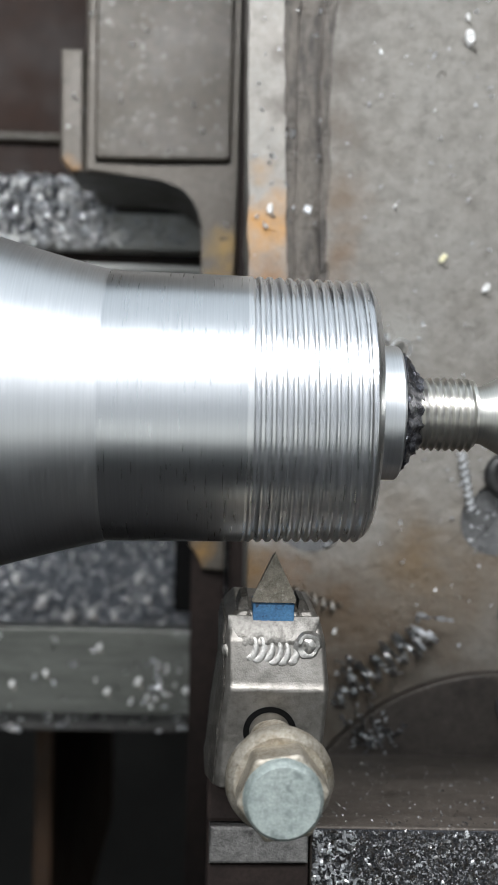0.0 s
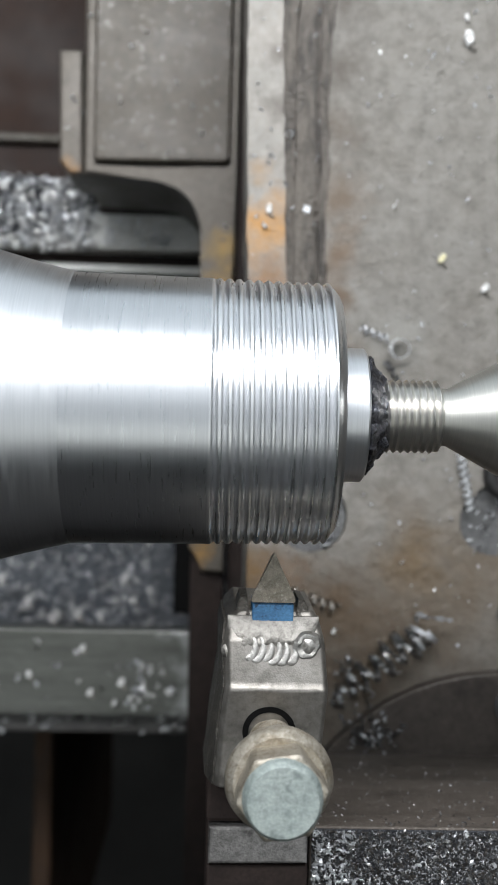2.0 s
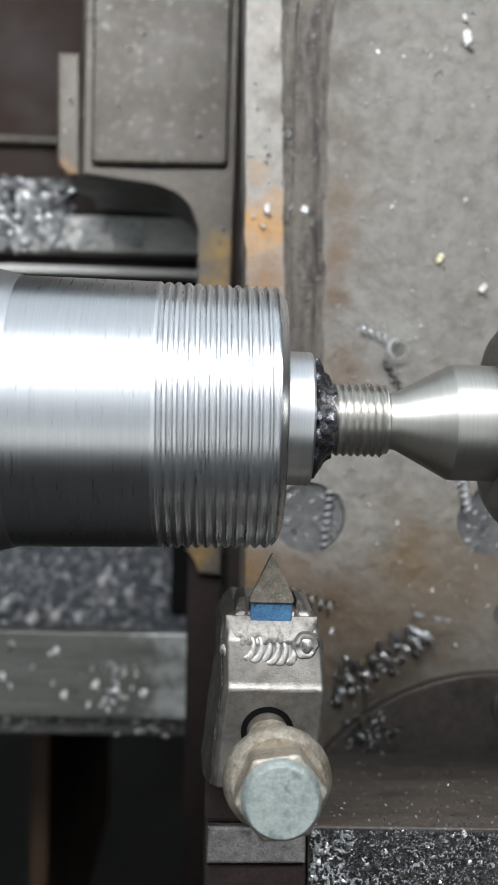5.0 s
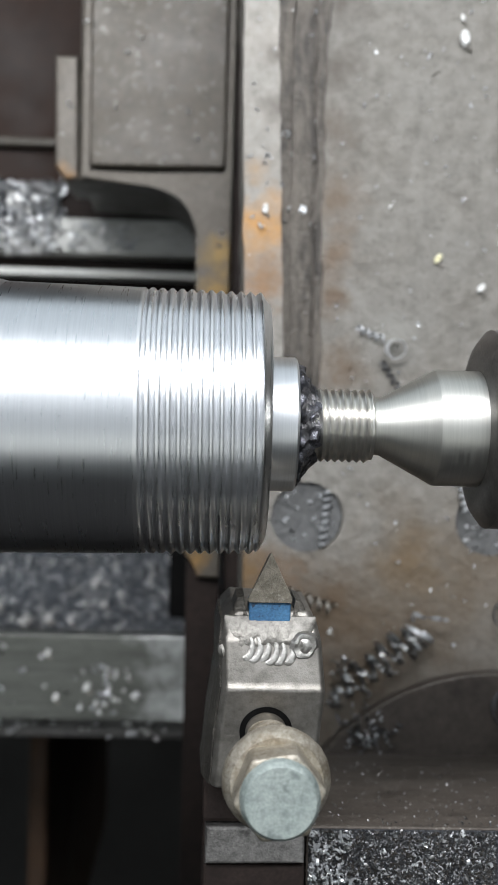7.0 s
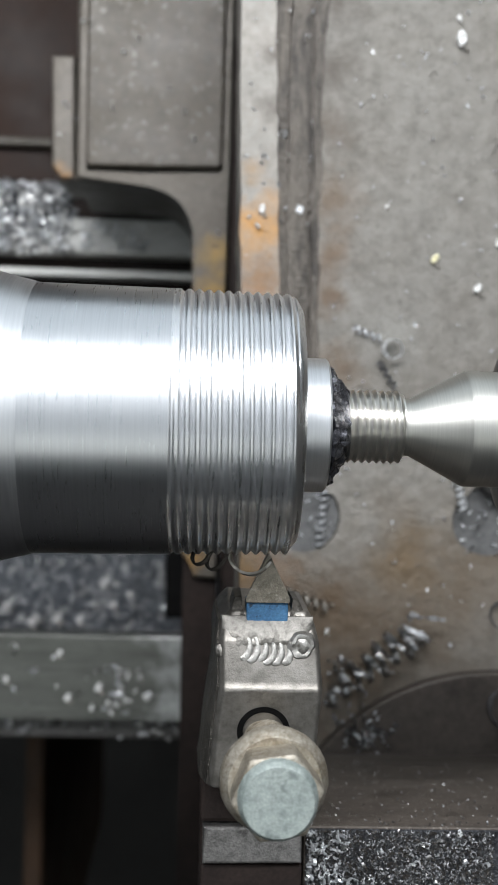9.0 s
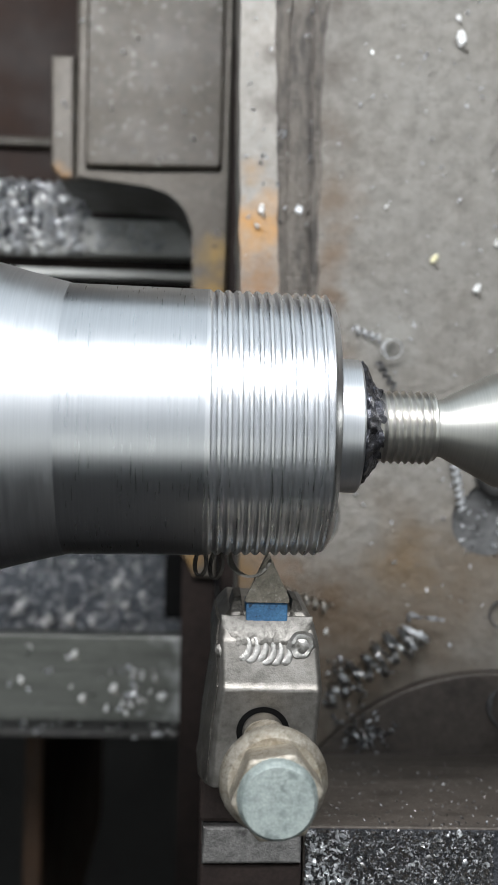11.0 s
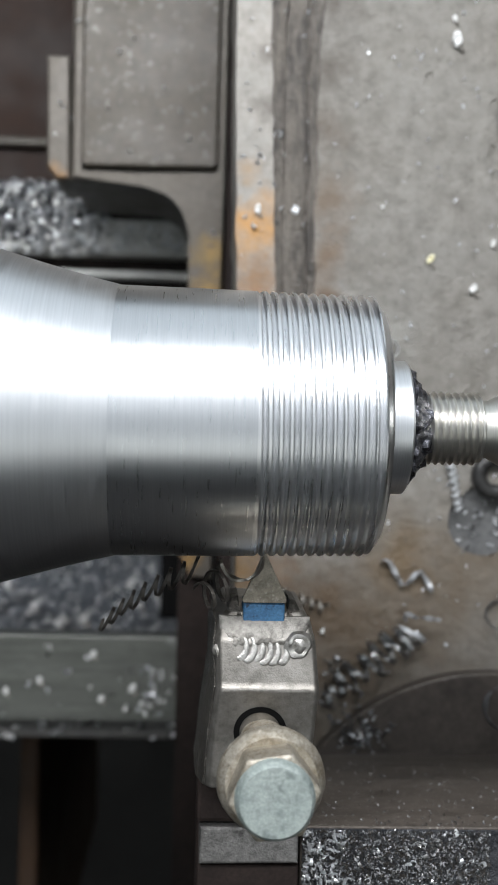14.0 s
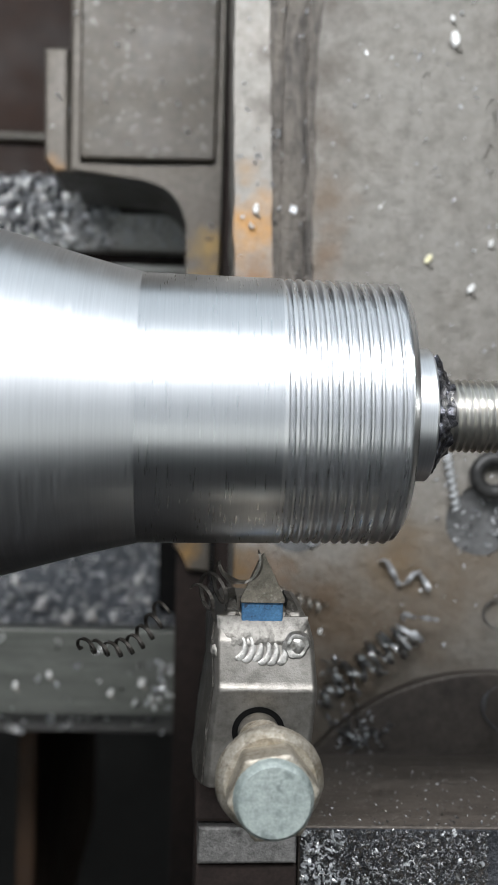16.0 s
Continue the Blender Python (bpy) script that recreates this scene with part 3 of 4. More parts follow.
# ---- cross slide, fixed under the tool ----


def ragged(a, b, n, amount):
    out = []
    for i in range(n + 1):
        x, y = a[0] + (b[0] - a[0]) * i / n, a[1] + (b[1] - a[1]) * i / n
        wander = 2.2 * noise.noise(Vector((x * 0.05, y * 0.09, amount))) + 1.6 * noise.noise(Vector((x * 0.05, y * 0.3, 5)))
        out.append((x + amount * (wander + random.uniform(-0.6, 0.6)), y))
    return out


def cross_slide():
    c = thing("cross_slide", (0, 0, 0), "oily brown-stained cast iron cross slide with scattered chips", "cross slide")
    left = ragged((10.9, 56), (4.0, 330), 40, 0.2)
    right = ragged((17.4, 330), (21.4, 153), 24, 0.3) + ragged((21.5, 150), (25.0, 58), 26, 0.25) + ragged((25.2, 55), (26.5, 4), 8, 0.2)
    outline = [(13.0, 4)] + left + right
    part("edge_strip", prism(bmesh.new(), outline, 118, 168, 0.7), M_STRIP, c, "pale worn edge strip with orange rust")
    for x0, x1, z, dx in ((16, 29.0, 166.6, 4.0), (28.4, 35.2, 168.6, 2.5), (34.8, 37.4, 167.2, 2.2), (36.8, 46, 169.3, 1.5)):
        a = ragged((x0, 4), (x0 - dx, 330), 60, 0.45)
        b = ragged((x1 - dx, 330), (x1, 4), 60, 0.55)
        part("gib", prism(bmesh.new(), a + b, 118, z, 0.4, 1), M_GROOVE, c, "greasy dark gib strip with ragged edges")
    part("gib_screw", revolve(bmesh.new(), [(158, 3.6), (167.9, 3.6), (168.3, 3.1), (168.3, 2.3), (166.2, 2.1), (166.2, 0.3)], 32, "Z", centre=(33.0, 80.5, 0)), M_GROOVE, c, "dark recessed gib screw", smooth=False)
    upper = ragged((41.0, 330), (40.6, 153), 26, 0.55) + ragged((40.5, 150), (38.8, 113), 8, 0.5) + ragged((38.8, 110), (39.2, 56), 12, 0.5) + ragged((39.2, 53), (39.6, 4), 9, 0.3)
    outline = [(13.2, 3.6), (13.6, -128), (300, -128), (300, 330)] + upper
    bm = plate_with_holes(bmesh.new(), outline, [ring_pts(36.0, -33.2, 13.4), ring_pts(104.2, -33.5, 13.0), oval(79.0, 127.0, 3.0, 1.3, 1.2), oval(103.5, 118, 3.2, 1.5, 1.25), oval(103.2, 101.5, 3.0, 1.4, 1.25), oval(104.5, 93, 2.2, 1.0, 1.3)], 118, 170, (165.5, 165.5, 169.2, 169.2, 169.2, 169.3))
    rim_edges = [e for e in bm.edges if len(e.link_faces) == 2 and e.calc_face_angle(0) > 0.9 and min(v.co.z for v in e.verts) > 169]
    bmesh.ops.bevel(bm, geom=rim_edges, offset=0.6, segments=2, affect="EDGES", profile=0.5)
    part("slide_plate", bm, M_PLATE, c, "oily cast iron top with brown stains")
    part("recess_swarf", revolve(bmesh.new(), [(165.6, 13.2), (168.2, 13.1), (167.8, 9.0), (167.6, 5.0), (167.2, 0.4)], 48, "Z", centre=(36.0, -33.2, 0), rough=0.25), M_RECESS, c, "grey swarf packed in a counterbore")
    part("recess_swarf", revolve(bmesh.new(), [(165.6, 12.8), (168.2, 12.7), (167.8, 9.0), (167.6, 5.0), (167.2, 0.4)], 48, "Z", centre=(104.2, -33.5, 0), rough=0.25), M_RECESS, c, "grey swarf packed in a counterbore")
    return c


def oil_ring():
    o = thing("rubber_ring", (107.5, -16.2, 170), "thick black rubber ring lying on the cross slide", "rubber ring")
    bm = bmesh.new()
    rows = []
    for i in range(48):
        a = 2 * math.pi * i / 48
        rows.append([bm.verts.new((107.5 + (6.2 + 2.8 * math.cos(b)) * math.cos(a), -16.2 + (6.2 + 2.8 * math.cos(b)) * math.sin(a), 172.8 + 2.8 * math.sin(b)))
                     for b in [2 * math.pi * k / 14 for k in range(14)]])
    for i in range(48):
        a, b = rows[i], rows[(i + 1) % 48]
        for k in range(14):
            j = (k + 1) % 14
            bm.faces.new((a[k], a[j], b[j], b[k]))
    part("ring", bm, M_RUBBER, o, smooth=True)
    return o


def compound_rest():
    c = thing("compound_rest", (110, -170, 170), "brown oily compound rest covered in fine swarf", "compound rest")
    bm = revolve(bmesh.new(), [(169.5, 84.5), (175.0, 84.5), (176.0, 83.6), (176.0, 0.5)], 120, "Z", caps=True, centre=(108, -172.4, 0))
    part("swivel_base", bm, M_SWIVEL, c, "round dark swivel base")
    # paler ring paints the highlight along the swivel's edge
    part("highlight_rim", revolve(bmesh.new(), [(174.6, 84.7), (175.9, 84.4), (176.2, 83.9), (176.2, 83.2), (175.6, 83.0)], 120, "Z", caps=False, centre=(108, -172.4, 0)), M_RUSTLEDGE, c, "paler rim for the highlight along the edge")
    bm = prism(bmesh.new(), [(27.9, -420), (300, -420), (300, -118.0), (27.9, -118.0)], 175, 284.4, 0.5, top=[(27.9, -420), (300, -420), (300, -104.6), (27.9, -104.6)])
    part("slide", bm, M_RUSTLEDGE, c, "brown oily slide casting with an upright front")
    part("grit_layer", block(bmesh.new(), 28.4, 299, -419, -105.2, 284.4, 285, 0.3), M_GRIT, c, "packed dark grit on the slide", kind="stuff")
    part("post_foot", block(bmesh.new(), 2, 27.2, -420, -90, 168, 238.4, 2.0), M_SHADE_IRON, c)
    return c


# ---- tool, holder and clamp bolt ----


def tool_holder():
    h = thing("tool_holder", (16, -80, 285), "filed steel tool holder with a rough weld across its nose", "tool holder")
    # bar: a ridge at y = -63, the top falls away to both ends, the flank flares outwards below
    bm = bmesh.new()
    sect = ((-45.4, 7.2, 25.6, 301.6), (-48.0, 5.0, 27.2, 303.2), (-52.0, 4.6, 28.2, 306.0), (-62.0, 5.0, 29.1, 308.0), (-63.4, 5.0, 29.2, 308.75), (-75.0, 3.8, 28.6, 305.5), (-86.0, 3.2, 27.8, 303.5), (-89.0, 3.0, 27.6, 302.6))
    rows = []
    for k, (y, xl, xr, z) in enumerate(sect):
        flare = 1.0 + 0.3 * k
        rows.append([bm.verts.new(p) for p in ((xl - flare * 0.9, y + 1.0, 270), (xl - flare * 0.75, y, z - 12), (xl - 0.7, y, z - 1.8), (xl + 0.5, y, z), (xr - 1.0, y, z - 0.2), (xr, y, z - 1.6), (xr + 0.4, y, 270))])
    for a, b in zip(rows, rows[1:]):
        for i in range(6):
            bm.faces.new((a[i], a[i + 1], b[i + 1], b[i]))
        bm.faces.new((a[6], a[0], b[0], b[6]))
    bm.faces.new(rows[0])
    bm.faces.new(rows[-1][::-1])
    bmesh.ops.recalc_face_normals(bm, faces=bm.faces)
    bmesh.ops.bevel(bm, geom=[e for e in bm.edges if e.calc_face_angle(0) > 0.12], offset=0.5, segments=3, affect="EDGES", profile=0.5)
    bar = part("bar", bm, M_HOLDER, h)
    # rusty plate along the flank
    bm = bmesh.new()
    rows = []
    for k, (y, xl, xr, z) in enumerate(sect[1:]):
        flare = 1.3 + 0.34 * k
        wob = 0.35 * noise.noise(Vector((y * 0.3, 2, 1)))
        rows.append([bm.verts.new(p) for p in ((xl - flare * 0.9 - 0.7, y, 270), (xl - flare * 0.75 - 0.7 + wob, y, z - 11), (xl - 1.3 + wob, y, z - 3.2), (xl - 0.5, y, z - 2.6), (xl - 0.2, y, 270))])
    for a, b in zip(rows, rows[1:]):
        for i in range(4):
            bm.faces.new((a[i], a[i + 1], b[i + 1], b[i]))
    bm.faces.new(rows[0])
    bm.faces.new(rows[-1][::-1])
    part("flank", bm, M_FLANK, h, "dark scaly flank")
    # raised black ring round the bolt, in place of a shaded clearance hole
    bm = revolve(bmesh.new(), [(300.2, 6.4), (306.0, 6.4), (306.0, 5.0), (300.2, 5.0)], 48, "Z", caps=False, centre=(15.2, -74.0, 0))
    for v in bm.verts:
        v.co.z += 0.25 * (v.co.y + 74.6)
    part("bolt_hole_ring", bm, M_SHADE_BLACK, bar, "black ring in place of the clearance hole's shade")
    # the nose block that holds the bit
    bm = prism(bmesh.new(), [(7.6, -42.6), (9.4, -42.2), (9.7, -47.6), (21.6, -47.6), (21.9, -42.6), (23.6, -43.2), (26.4, -49.5), (5.4, -49.5)], 285, 303.8, 0.7, 3,
               top=[(7.6, -42.6, 299.2), (9.4, -42.2, 299.4), (9.7, -47.6, 303.4), (21.6, -47.6, 303.4), (21.9, -42.6, 299.6), (23.6, -43.2, 299.2), (26.4, -49.5, 303.6), (5.4, -49.5, 303.6)])
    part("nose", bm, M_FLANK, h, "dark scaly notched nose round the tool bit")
    # weld: overlapping crescents and a nugget
    def weld_top(x, y):
        u, v = (x - 15.7) / 11.3, (y + 52.9) / 6.3
        side = max(0.0, 1 - abs(u) ** 6) ** 0.5
        fall = max(0.0, 1 - v * v) ** 0.45 if v < 0 else max(0.0, 1 - 0.95 * v ** 1.5)
        p = Vector((x * 0.4, y * 0.4, 3))
        return 302.8 + 3.4 * side * fall + (0.5 * noise.noise(p) + 0.12 * noise.noise(p * 3)) * side * fall

    weld = part("weld_seam", heap(bmesh.new(), 4.6, 26.8, -59.1, -46.6, weld_top, 301, 90, 50), M_BEAD, h, "dull grey weld seam", smooth=True)
    for k in range(6):
        cx, cy, size = 9.4 + 1.95 * k + 0.3 * math.sin(4.1 * k), -53.4 - 0.25 * k, 2.7 + 0.4 * math.sin(2.3 * k)
        bm, rows = bmesh.new(), []
        for i in range(17):
            a, full = -1.9 + 2.8 * i / 16, 0.15 + 0.85 * math.sin(math.pi * i / 16) ** 0.6
            row = []
            for j in range(10):
                b = 2 * math.pi * j / 10
                reach = size + 1.25 * full * math.cos(b)
                x, y = cx + 0.75 * reach * math.cos(a), cy + reach * math.sin(a)
                row.append(bm.verts.new((x, y, max(weld_top(x, y), 306.0 - 0.2 * (y + 52)) - 0.2 + 0.4 * full * math.sin(b) + 0.08 * noise.noise(Vector((x, y, k))))))
            rows.append(row)
        for p, q in zip(rows, rows[1:]):
            for j in range(10):
                bm.faces.new((p[j], p[(j + 1) % 10], q[(j + 1) % 10], q[j]))
        bm.faces.new(rows[0][::-1])
        bm.faces.new(rows[-1])
        part("weld_ripple", bm, M_RIPPLE, weld, "bright crescent ripple", smooth=True)
    prof = [(303.0, 3.6), (306.3, 3.4), (306.9, 2.8), (306.85, 2.2), (306.6, 1.7), (307.0, 1.1), (307.1, 0.4)]
    part("weld_nugget", revolve(bmesh.new(), prof, 40, "Z", centre=(23.9, -53.0, 0), rough=0.6, seed=3.0), M_RIPPLE, weld, "round weld nugget", smooth=True)
    prof = [(300.0, 2.2), (304.8, 2.0), (305.9, 1.3), (306.2, 0.4)]
    for x, y in ((5.4, -55.0),):
        part("weld_spatter", revolve(bmesh.new(), prof, 28, "Z", centre=(x, y, 0), rough=0.8, seed=x), M_BEAD, weld, smooth=True)
    return h


def tool_bit():
    t = thing("tool_bit", (15.6, -47, 295), "ground threading tool bit with blue painted shank", "tool bit")
    # the nose: a sharp point with sloping flanks under it
    bm = bmesh.new()
    top = [(15.5, -30.7, 305.2), (20.95, -42.0, 304.6), (20.8, -43.1, 304.5), (10.3, -43.1, 304.5), (10.05, -42.2, 304.6)]
    low = [(15.5, -32.6, 294), (19.6, -42.3, 294), (19.6, -43.1, 294), (11.4, -43.1, 294), (11.4, -42.3, 294)]
    a, b = [bm.verts.new(p) for p in top], [bm.verts.new(p) for p in low]
    bm.faces.new(a)
    bm.faces.new(b[::-1])
    for i in range(5):
        bm.faces.new((a[i], a[(i + 1) % 5], b[(i + 1) % 5], b[i]))
    bmesh.ops.bevel(bm, geom=[e for e in bm.edges if max(v.co.z for v in e.verts) > 304], offset=0.14, segments=2, affect="EDGES", profile=0.5)
    part("nose", bm, M_HSS, t, "sharp ground steel point")
    bm = block(bmesh.new(), 10.5, 20.6, -60, -43.15, 293, 303.7, 0.4)
    part("shank", bm, M_BLUE, t, "blue painted shank")
    return t


def clamp_bolt():
    cx, cy = 16.0, -76.3
    b = thing("clamp_bolt", (cx, cy, 303), "grimy zinc hexagon flange bolt clamping the tool holder", "bolt")
    bm = bmesh.new()
    rows = []
    for i in range(121):
        z = 296 + 38 * i / 120
        rows.append([bm.verts.new((cx + (5.75 - 0.5 * abs(2 * ((z / 1.75 - k / 40) % 1.0) - 1)) * math.cos(2 * math.pi * k / 40),
                                   cy + (5.75 - 0.5 * abs(2 * ((z / 1.75 - k / 40) % 1.0) - 1)) * math.sin(2 * math.pi * k / 40), z)) for k in range(40)])
    for p, q in zip(rows, rows[1:]):
        for k in range(40):
            bm.faces.new((p[k], p[(k + 1) % 40], q[(k + 1) % 40], q[k]))
    part("shank", bm, M_BOLT, b, "worn threaded shank", smooth=True)
    prof = [(332.5, 5.0), (332.5, 10.6), (333.4, 11.5), (335.0, 11.8), (336.6, 11.4), (338.2, 10.0)]
    part("flange", revolve(bmesh.new(), prof, 72, "Z", centre=(cx, cy, 0), rough=0.18), M_BOLT, b, smooth=True)
    bm = bmesh.new()
    turn = radians(9)
    low = [bm.verts.new((cx + 9.9 * math.cos(turn + math.pi / 3 * k), cy + 9.9 * math.sin(turn + math.pi / 3 * k), 336.5)) for k in range(6)]
    mid = [bm.verts.new((cx + 9.9 * math.cos(turn + math.pi / 3 * k), cy + 9.9 * math.sin(turn + math.pi / 3 * k), 347.0)) for k in range(6)]
    bm.faces.new(low[::-1])
    bm.faces.new(mid)
    for k in range(6):
        bm.faces.new((low[k], low[(k + 1) % 6], mid[(k + 1) % 6], mid[k]))
    bmesh.ops.bevel(bm, geom=list(bm.edges), offset=0.9, segments=3, affect="EDGES", profile=0.5)
    head = part("hex_head", bm, M_BOLT, b, "rounded hexagon head")
    part("face", revolve(bmesh.new(), [(346.8, 8.4), (348.8, 8.0), (349.6, 7.3), (349.7, 4.0), (349.55, 0.4)], 64, "Z", centre=(cx, cy, 0)), M_BOLT_TOP, head, "dull grey-green round face", smooth=True)
    return b


def tool_post():
    p = thing("tool_post", (15, -110, 240), "dark steel tool post under the holder bar", "tool post")
    # the shade behind the holder is put into this body's colour
    part("post_body", block(bmesh.new(), 0.5, 27.5, -103.2, -84, 238, 287, 1.2), M_SHADE_IRON, p, "body coloured dark for the holder's shade")
    part("base", block(bmesh.new(), 0.8, 27.3, -230, -84.5, 237.5, 271.5, 1.2), M_SHADE_IRON, p)
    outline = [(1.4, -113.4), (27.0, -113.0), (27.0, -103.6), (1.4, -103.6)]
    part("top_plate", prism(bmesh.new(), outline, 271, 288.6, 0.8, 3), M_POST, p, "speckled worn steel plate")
    part("rear_plate", block(bmesh.new(), 1.0, 27.4, -230, -114.2, 271, 286.5, 0.8), M_SHADE_IRON, p)
    return p


# ---- loose swarf on the slides ----


def swarf_curl(name, pts, wide, thick, material, label, at, group="", waver=0.1):
    s = thing(name, at, label, "swarf curl", group)
    part("ribbon", sweep(bmesh.new(), pts, wide, thick, waver), material, s, smooth=False)
    return s


def slide_swarf():
    rnd = random.uniform
    pts = helix((45.5, -99.0, 175.5), (77.5, -73.0, 177.0), 3.4, 6.4, 7.5, 22, 0.4, 0.5)
    pts = [p + 1.0 * Vector((noise.noise(p * 0.16), noise.noise(p * 0.16 + Vector((7, 1, 3))), 0.5 * noise.noise(p * 0.16 + Vector((2, 9, 5))))) for p in pts]
    swarf_curl("swarf_coil", pts, 1.8, 0.3, M_COIL, "long bright coiled steel swarf resting on the slide", (58, -85, 170), "coils on the slide", 0.25)
    pts = helix((75, -77, 176), (80.5, -70.5, 175), 5.2, 6.4, 1.6, 20, 1.0, 0.1)
    pts += [Vector(pts[-1]) + Vector((0.9 * i, 0.5 - 0.15 * i, -0.22 * i)) for i in range(1, 12)]
    swarf_curl("swarf_coil", pts, 1.6, 0.25, M_CHIP_DIM, "loose end of swarf resting on the slide", (72, -72, 170), "coils on the slide", 0.2)
    pts = helix((27.5, -59.5, 173.0), (47, -66.5, 172.0), 1.9, 2.2, 6, 14, 0, 0.2)
    swarf_curl("swarf_coil", pts, 1.0, 0.2, M_CHIP_LEAD, "short dull coiled swarf resting on the slide", (38, -62, 170), "coils on the slide", 0.2)
    pts = helix((66.3, 28.8, 172.5), (66.6, 28.5, 176.5), 3.6, 3.4, 1.6, 22, 0, 0.05)
    swarf_curl("swarf_ring", pts, 1.6, 0.25, M_CHIP, "small bright ring of swarf resting on the slide", (66.5, 28.8, 170), "", 0.1)
    pts = helix((110.5, -67.5, 172.0), (110.8, -67.0, 173.6), 5.4, 5.2, 1.2, 26, 0.5, 0.05)
    swarf_curl("swarf_ring", pts, 1.1, 0.3, M_CHIP_DARK, "wide dark ring of swarf resting on the slide", (110.5, -67.5, 170), "", 0.1)
    pts = helix((112.5, -101, 178.0), (112.8, -100, 179.6), 8.6, 8.2, 1.3, 28, 0.5, 0.05)
    swarf_curl("swarf_ring", pts, 1.4, 0.3, M_CHIP_DARK, "wide dark ring of swarf resting on the swivel base", (112.5, -101, 176), "", 0.1)
    pts = helix((63, 32, 171.8), (52.5, 36, 171.5), 1.5, 1.2, 4, 10, 0, 0.3)
    swarf_curl("swarf_coil", pts, 0.9, 0.2, M_CHIP_DIM, "short dull coiled swarf resting on the slide", (58, 34, 170), "coils on the slide", 0.3)
    pts = helix((62.0, 24, 171.6), (68.5, 14.5, 171.4), 1.3, 1.3, 4, 10, 0, 0.3)
    swarf_curl("swarf_coil", pts, 0.9, 0.2, M_CHIP_DARK, "short dark coiled swarf resting on the slide", (65, 19, 170), "coils on the slide", 0.3)
    pts = helix((90.0, -8.5, 172.2), (94.5, -29.5, 171.8), 1.8, 1.5, 8, 10, 0, 0.3)
    swarf_curl("swarf_coil", pts, 1.2, 0.25, M_CHIP, "bright coiled swarf lying across the slide", (92, -19, 170), "coils on the slide", 0.3)
    pts = helix((44.0, -22, 168.4), (42.5, -44, 168.4), 1.7, 1.7, 8, 10, 0, 0.3)
    swarf_curl("swarf_coil", pts, 1.2, 0.25, M_CHIP_DIM, "dull coiled swarf lying in the counterbore", (43.5, -32, 166), "coils on the slide", 0.3)
    for x, y, z, r, m, label in ((25.8, 107.3, 167.4, 1.3, M_CHIP, "bright steel chip in the gib gap"), (31.8, 78.6, 169.4, 1.8, M_CHIP, "bright steel chip beside the gib screw"),
                                 (16.8, 72.2, 169.0, 1.1, M_CHIP, "small steel chip on the edge strip")):
        ob = loose_chips("metal_chip", [(x, y, z)], (r, r), [m], label, "metal chip", kind="", shift=(x, y, z - 1.2))
        tagged(ob, group="chips on the cross slide")
    for x, y, z, r, m, label in ((97.6, 51.8, 170, 1.5, M_CRUMB, "white bright steel crumb on the slide"), (81.5, 61.9, 170, 1.5, M_CRUMB_WARM, "straw-yellow steel crumb on the slide"),
                                 (89.0, 142.0, 170, 2.1, M_CRUMB, "white bright steel crumb on the slide"), (88.2, 149.5, 170, 1.1, M_CRUMB, "white bright steel crumb on the slide"),
                                 (18.0, 78.5, 168, 1.5, M_CRUMB, "white bright steel crumb on the edge strip"), (104.6, 68.5, 170, 1.1, M_CRUMB, "white bright steel crumb on the slide"),
                                 (45.7, -74.6, 170, 0.9, M_CRUMB, "white bright steel crumb on the slide"), (63.5, 80.5, 170, 0.7, M_CRUMB, "white bright steel crumb on the slide")):
        bead(x, y, z, r, m, label, "crumbs on the cross slide")
    spots = [(rnd(42, 112), rnd(-90, 165), 170.4) for _ in range(130)] + [(rnd(12, 22), rnd(58, 160), 168.5) for _ in range(16)]
    loose_chips("slide_chips", spots, (0.3, 0.75), [M_CHIP_DIM, M_CHIP], "fine steel chips scattered over the cross slide", "swarf")
    spots = [(rnd(24, 42), rnd(55, 165), rnd(167.2, 168.2)) for _ in range(45)]
    loose_chips("gap_chips", spots, (0.4, 0.9), [M_CHIP_DIM, M_CHIP_DARK, M_COIL], "fine steel chips stuck in the gib gap", "swarf")
    spots = []
    for cx, cy in ((36, -33.2), (104.2, -33.5)):
        for _ in range(26):
            a, r = rnd(0, 6.28), 11 * math.sqrt(random.random())
            spots.append((cx + r * math.cos(a), cy + r * math.sin(a), 168.0))
    loose_chips("recess_chips", spots, (0.6, 1.3), [M_CHIP_DIM, M_CHIP, M_CHIP_DARK], "steel chips lying in the counterbores", "swarf")
    spots = []
    for x, y in [(rnd(47, 66), rnd(-114, -96)) for _ in range(30)] + [(random.gauss(60, 5), random.gauss(-111, 2.4)) for _ in range(60)]:
        spots.append((x, y, (176.6 if math.hypot(x - 108, y + 172.4) < 84 else 170.6)))
    loose_chips("base_chips", spots, (0.5, 1.2), [M_COIL, M_CHIP_DARK, M_CHIP_DARK, M_CHIP_DIM], "steel chips gathered on the swivel base", "swarf")
    spots = [(rnd(46, 58), rnd(-98, -84), 171.5) for _ in range(40)]
    loose_chips("slide_dust_chips", spots, (0.4, 1.0), [M_COIL, M_CHIP_DARK], "dull steel chips under the swarf coil", "swarf")
    spots = [(rnd(30, 92), -104.4 - 13.5 * f, 284 - 109 * f) for f in [0.8 * random.random() ** 1.3 for _ in range(260)]]
    loose_chips("ledge_grit", spots, (0.1, 0.3), [M_CHIP_DIM, M_CHIP_DARK, M_COIL], "fine steel grit stuck on the upright casting", "swarf")
    spots = [(rnd(28.6, 78), rnd(-122, -105.6), rnd(285.0, 285.5)) for _ in range(5200)]
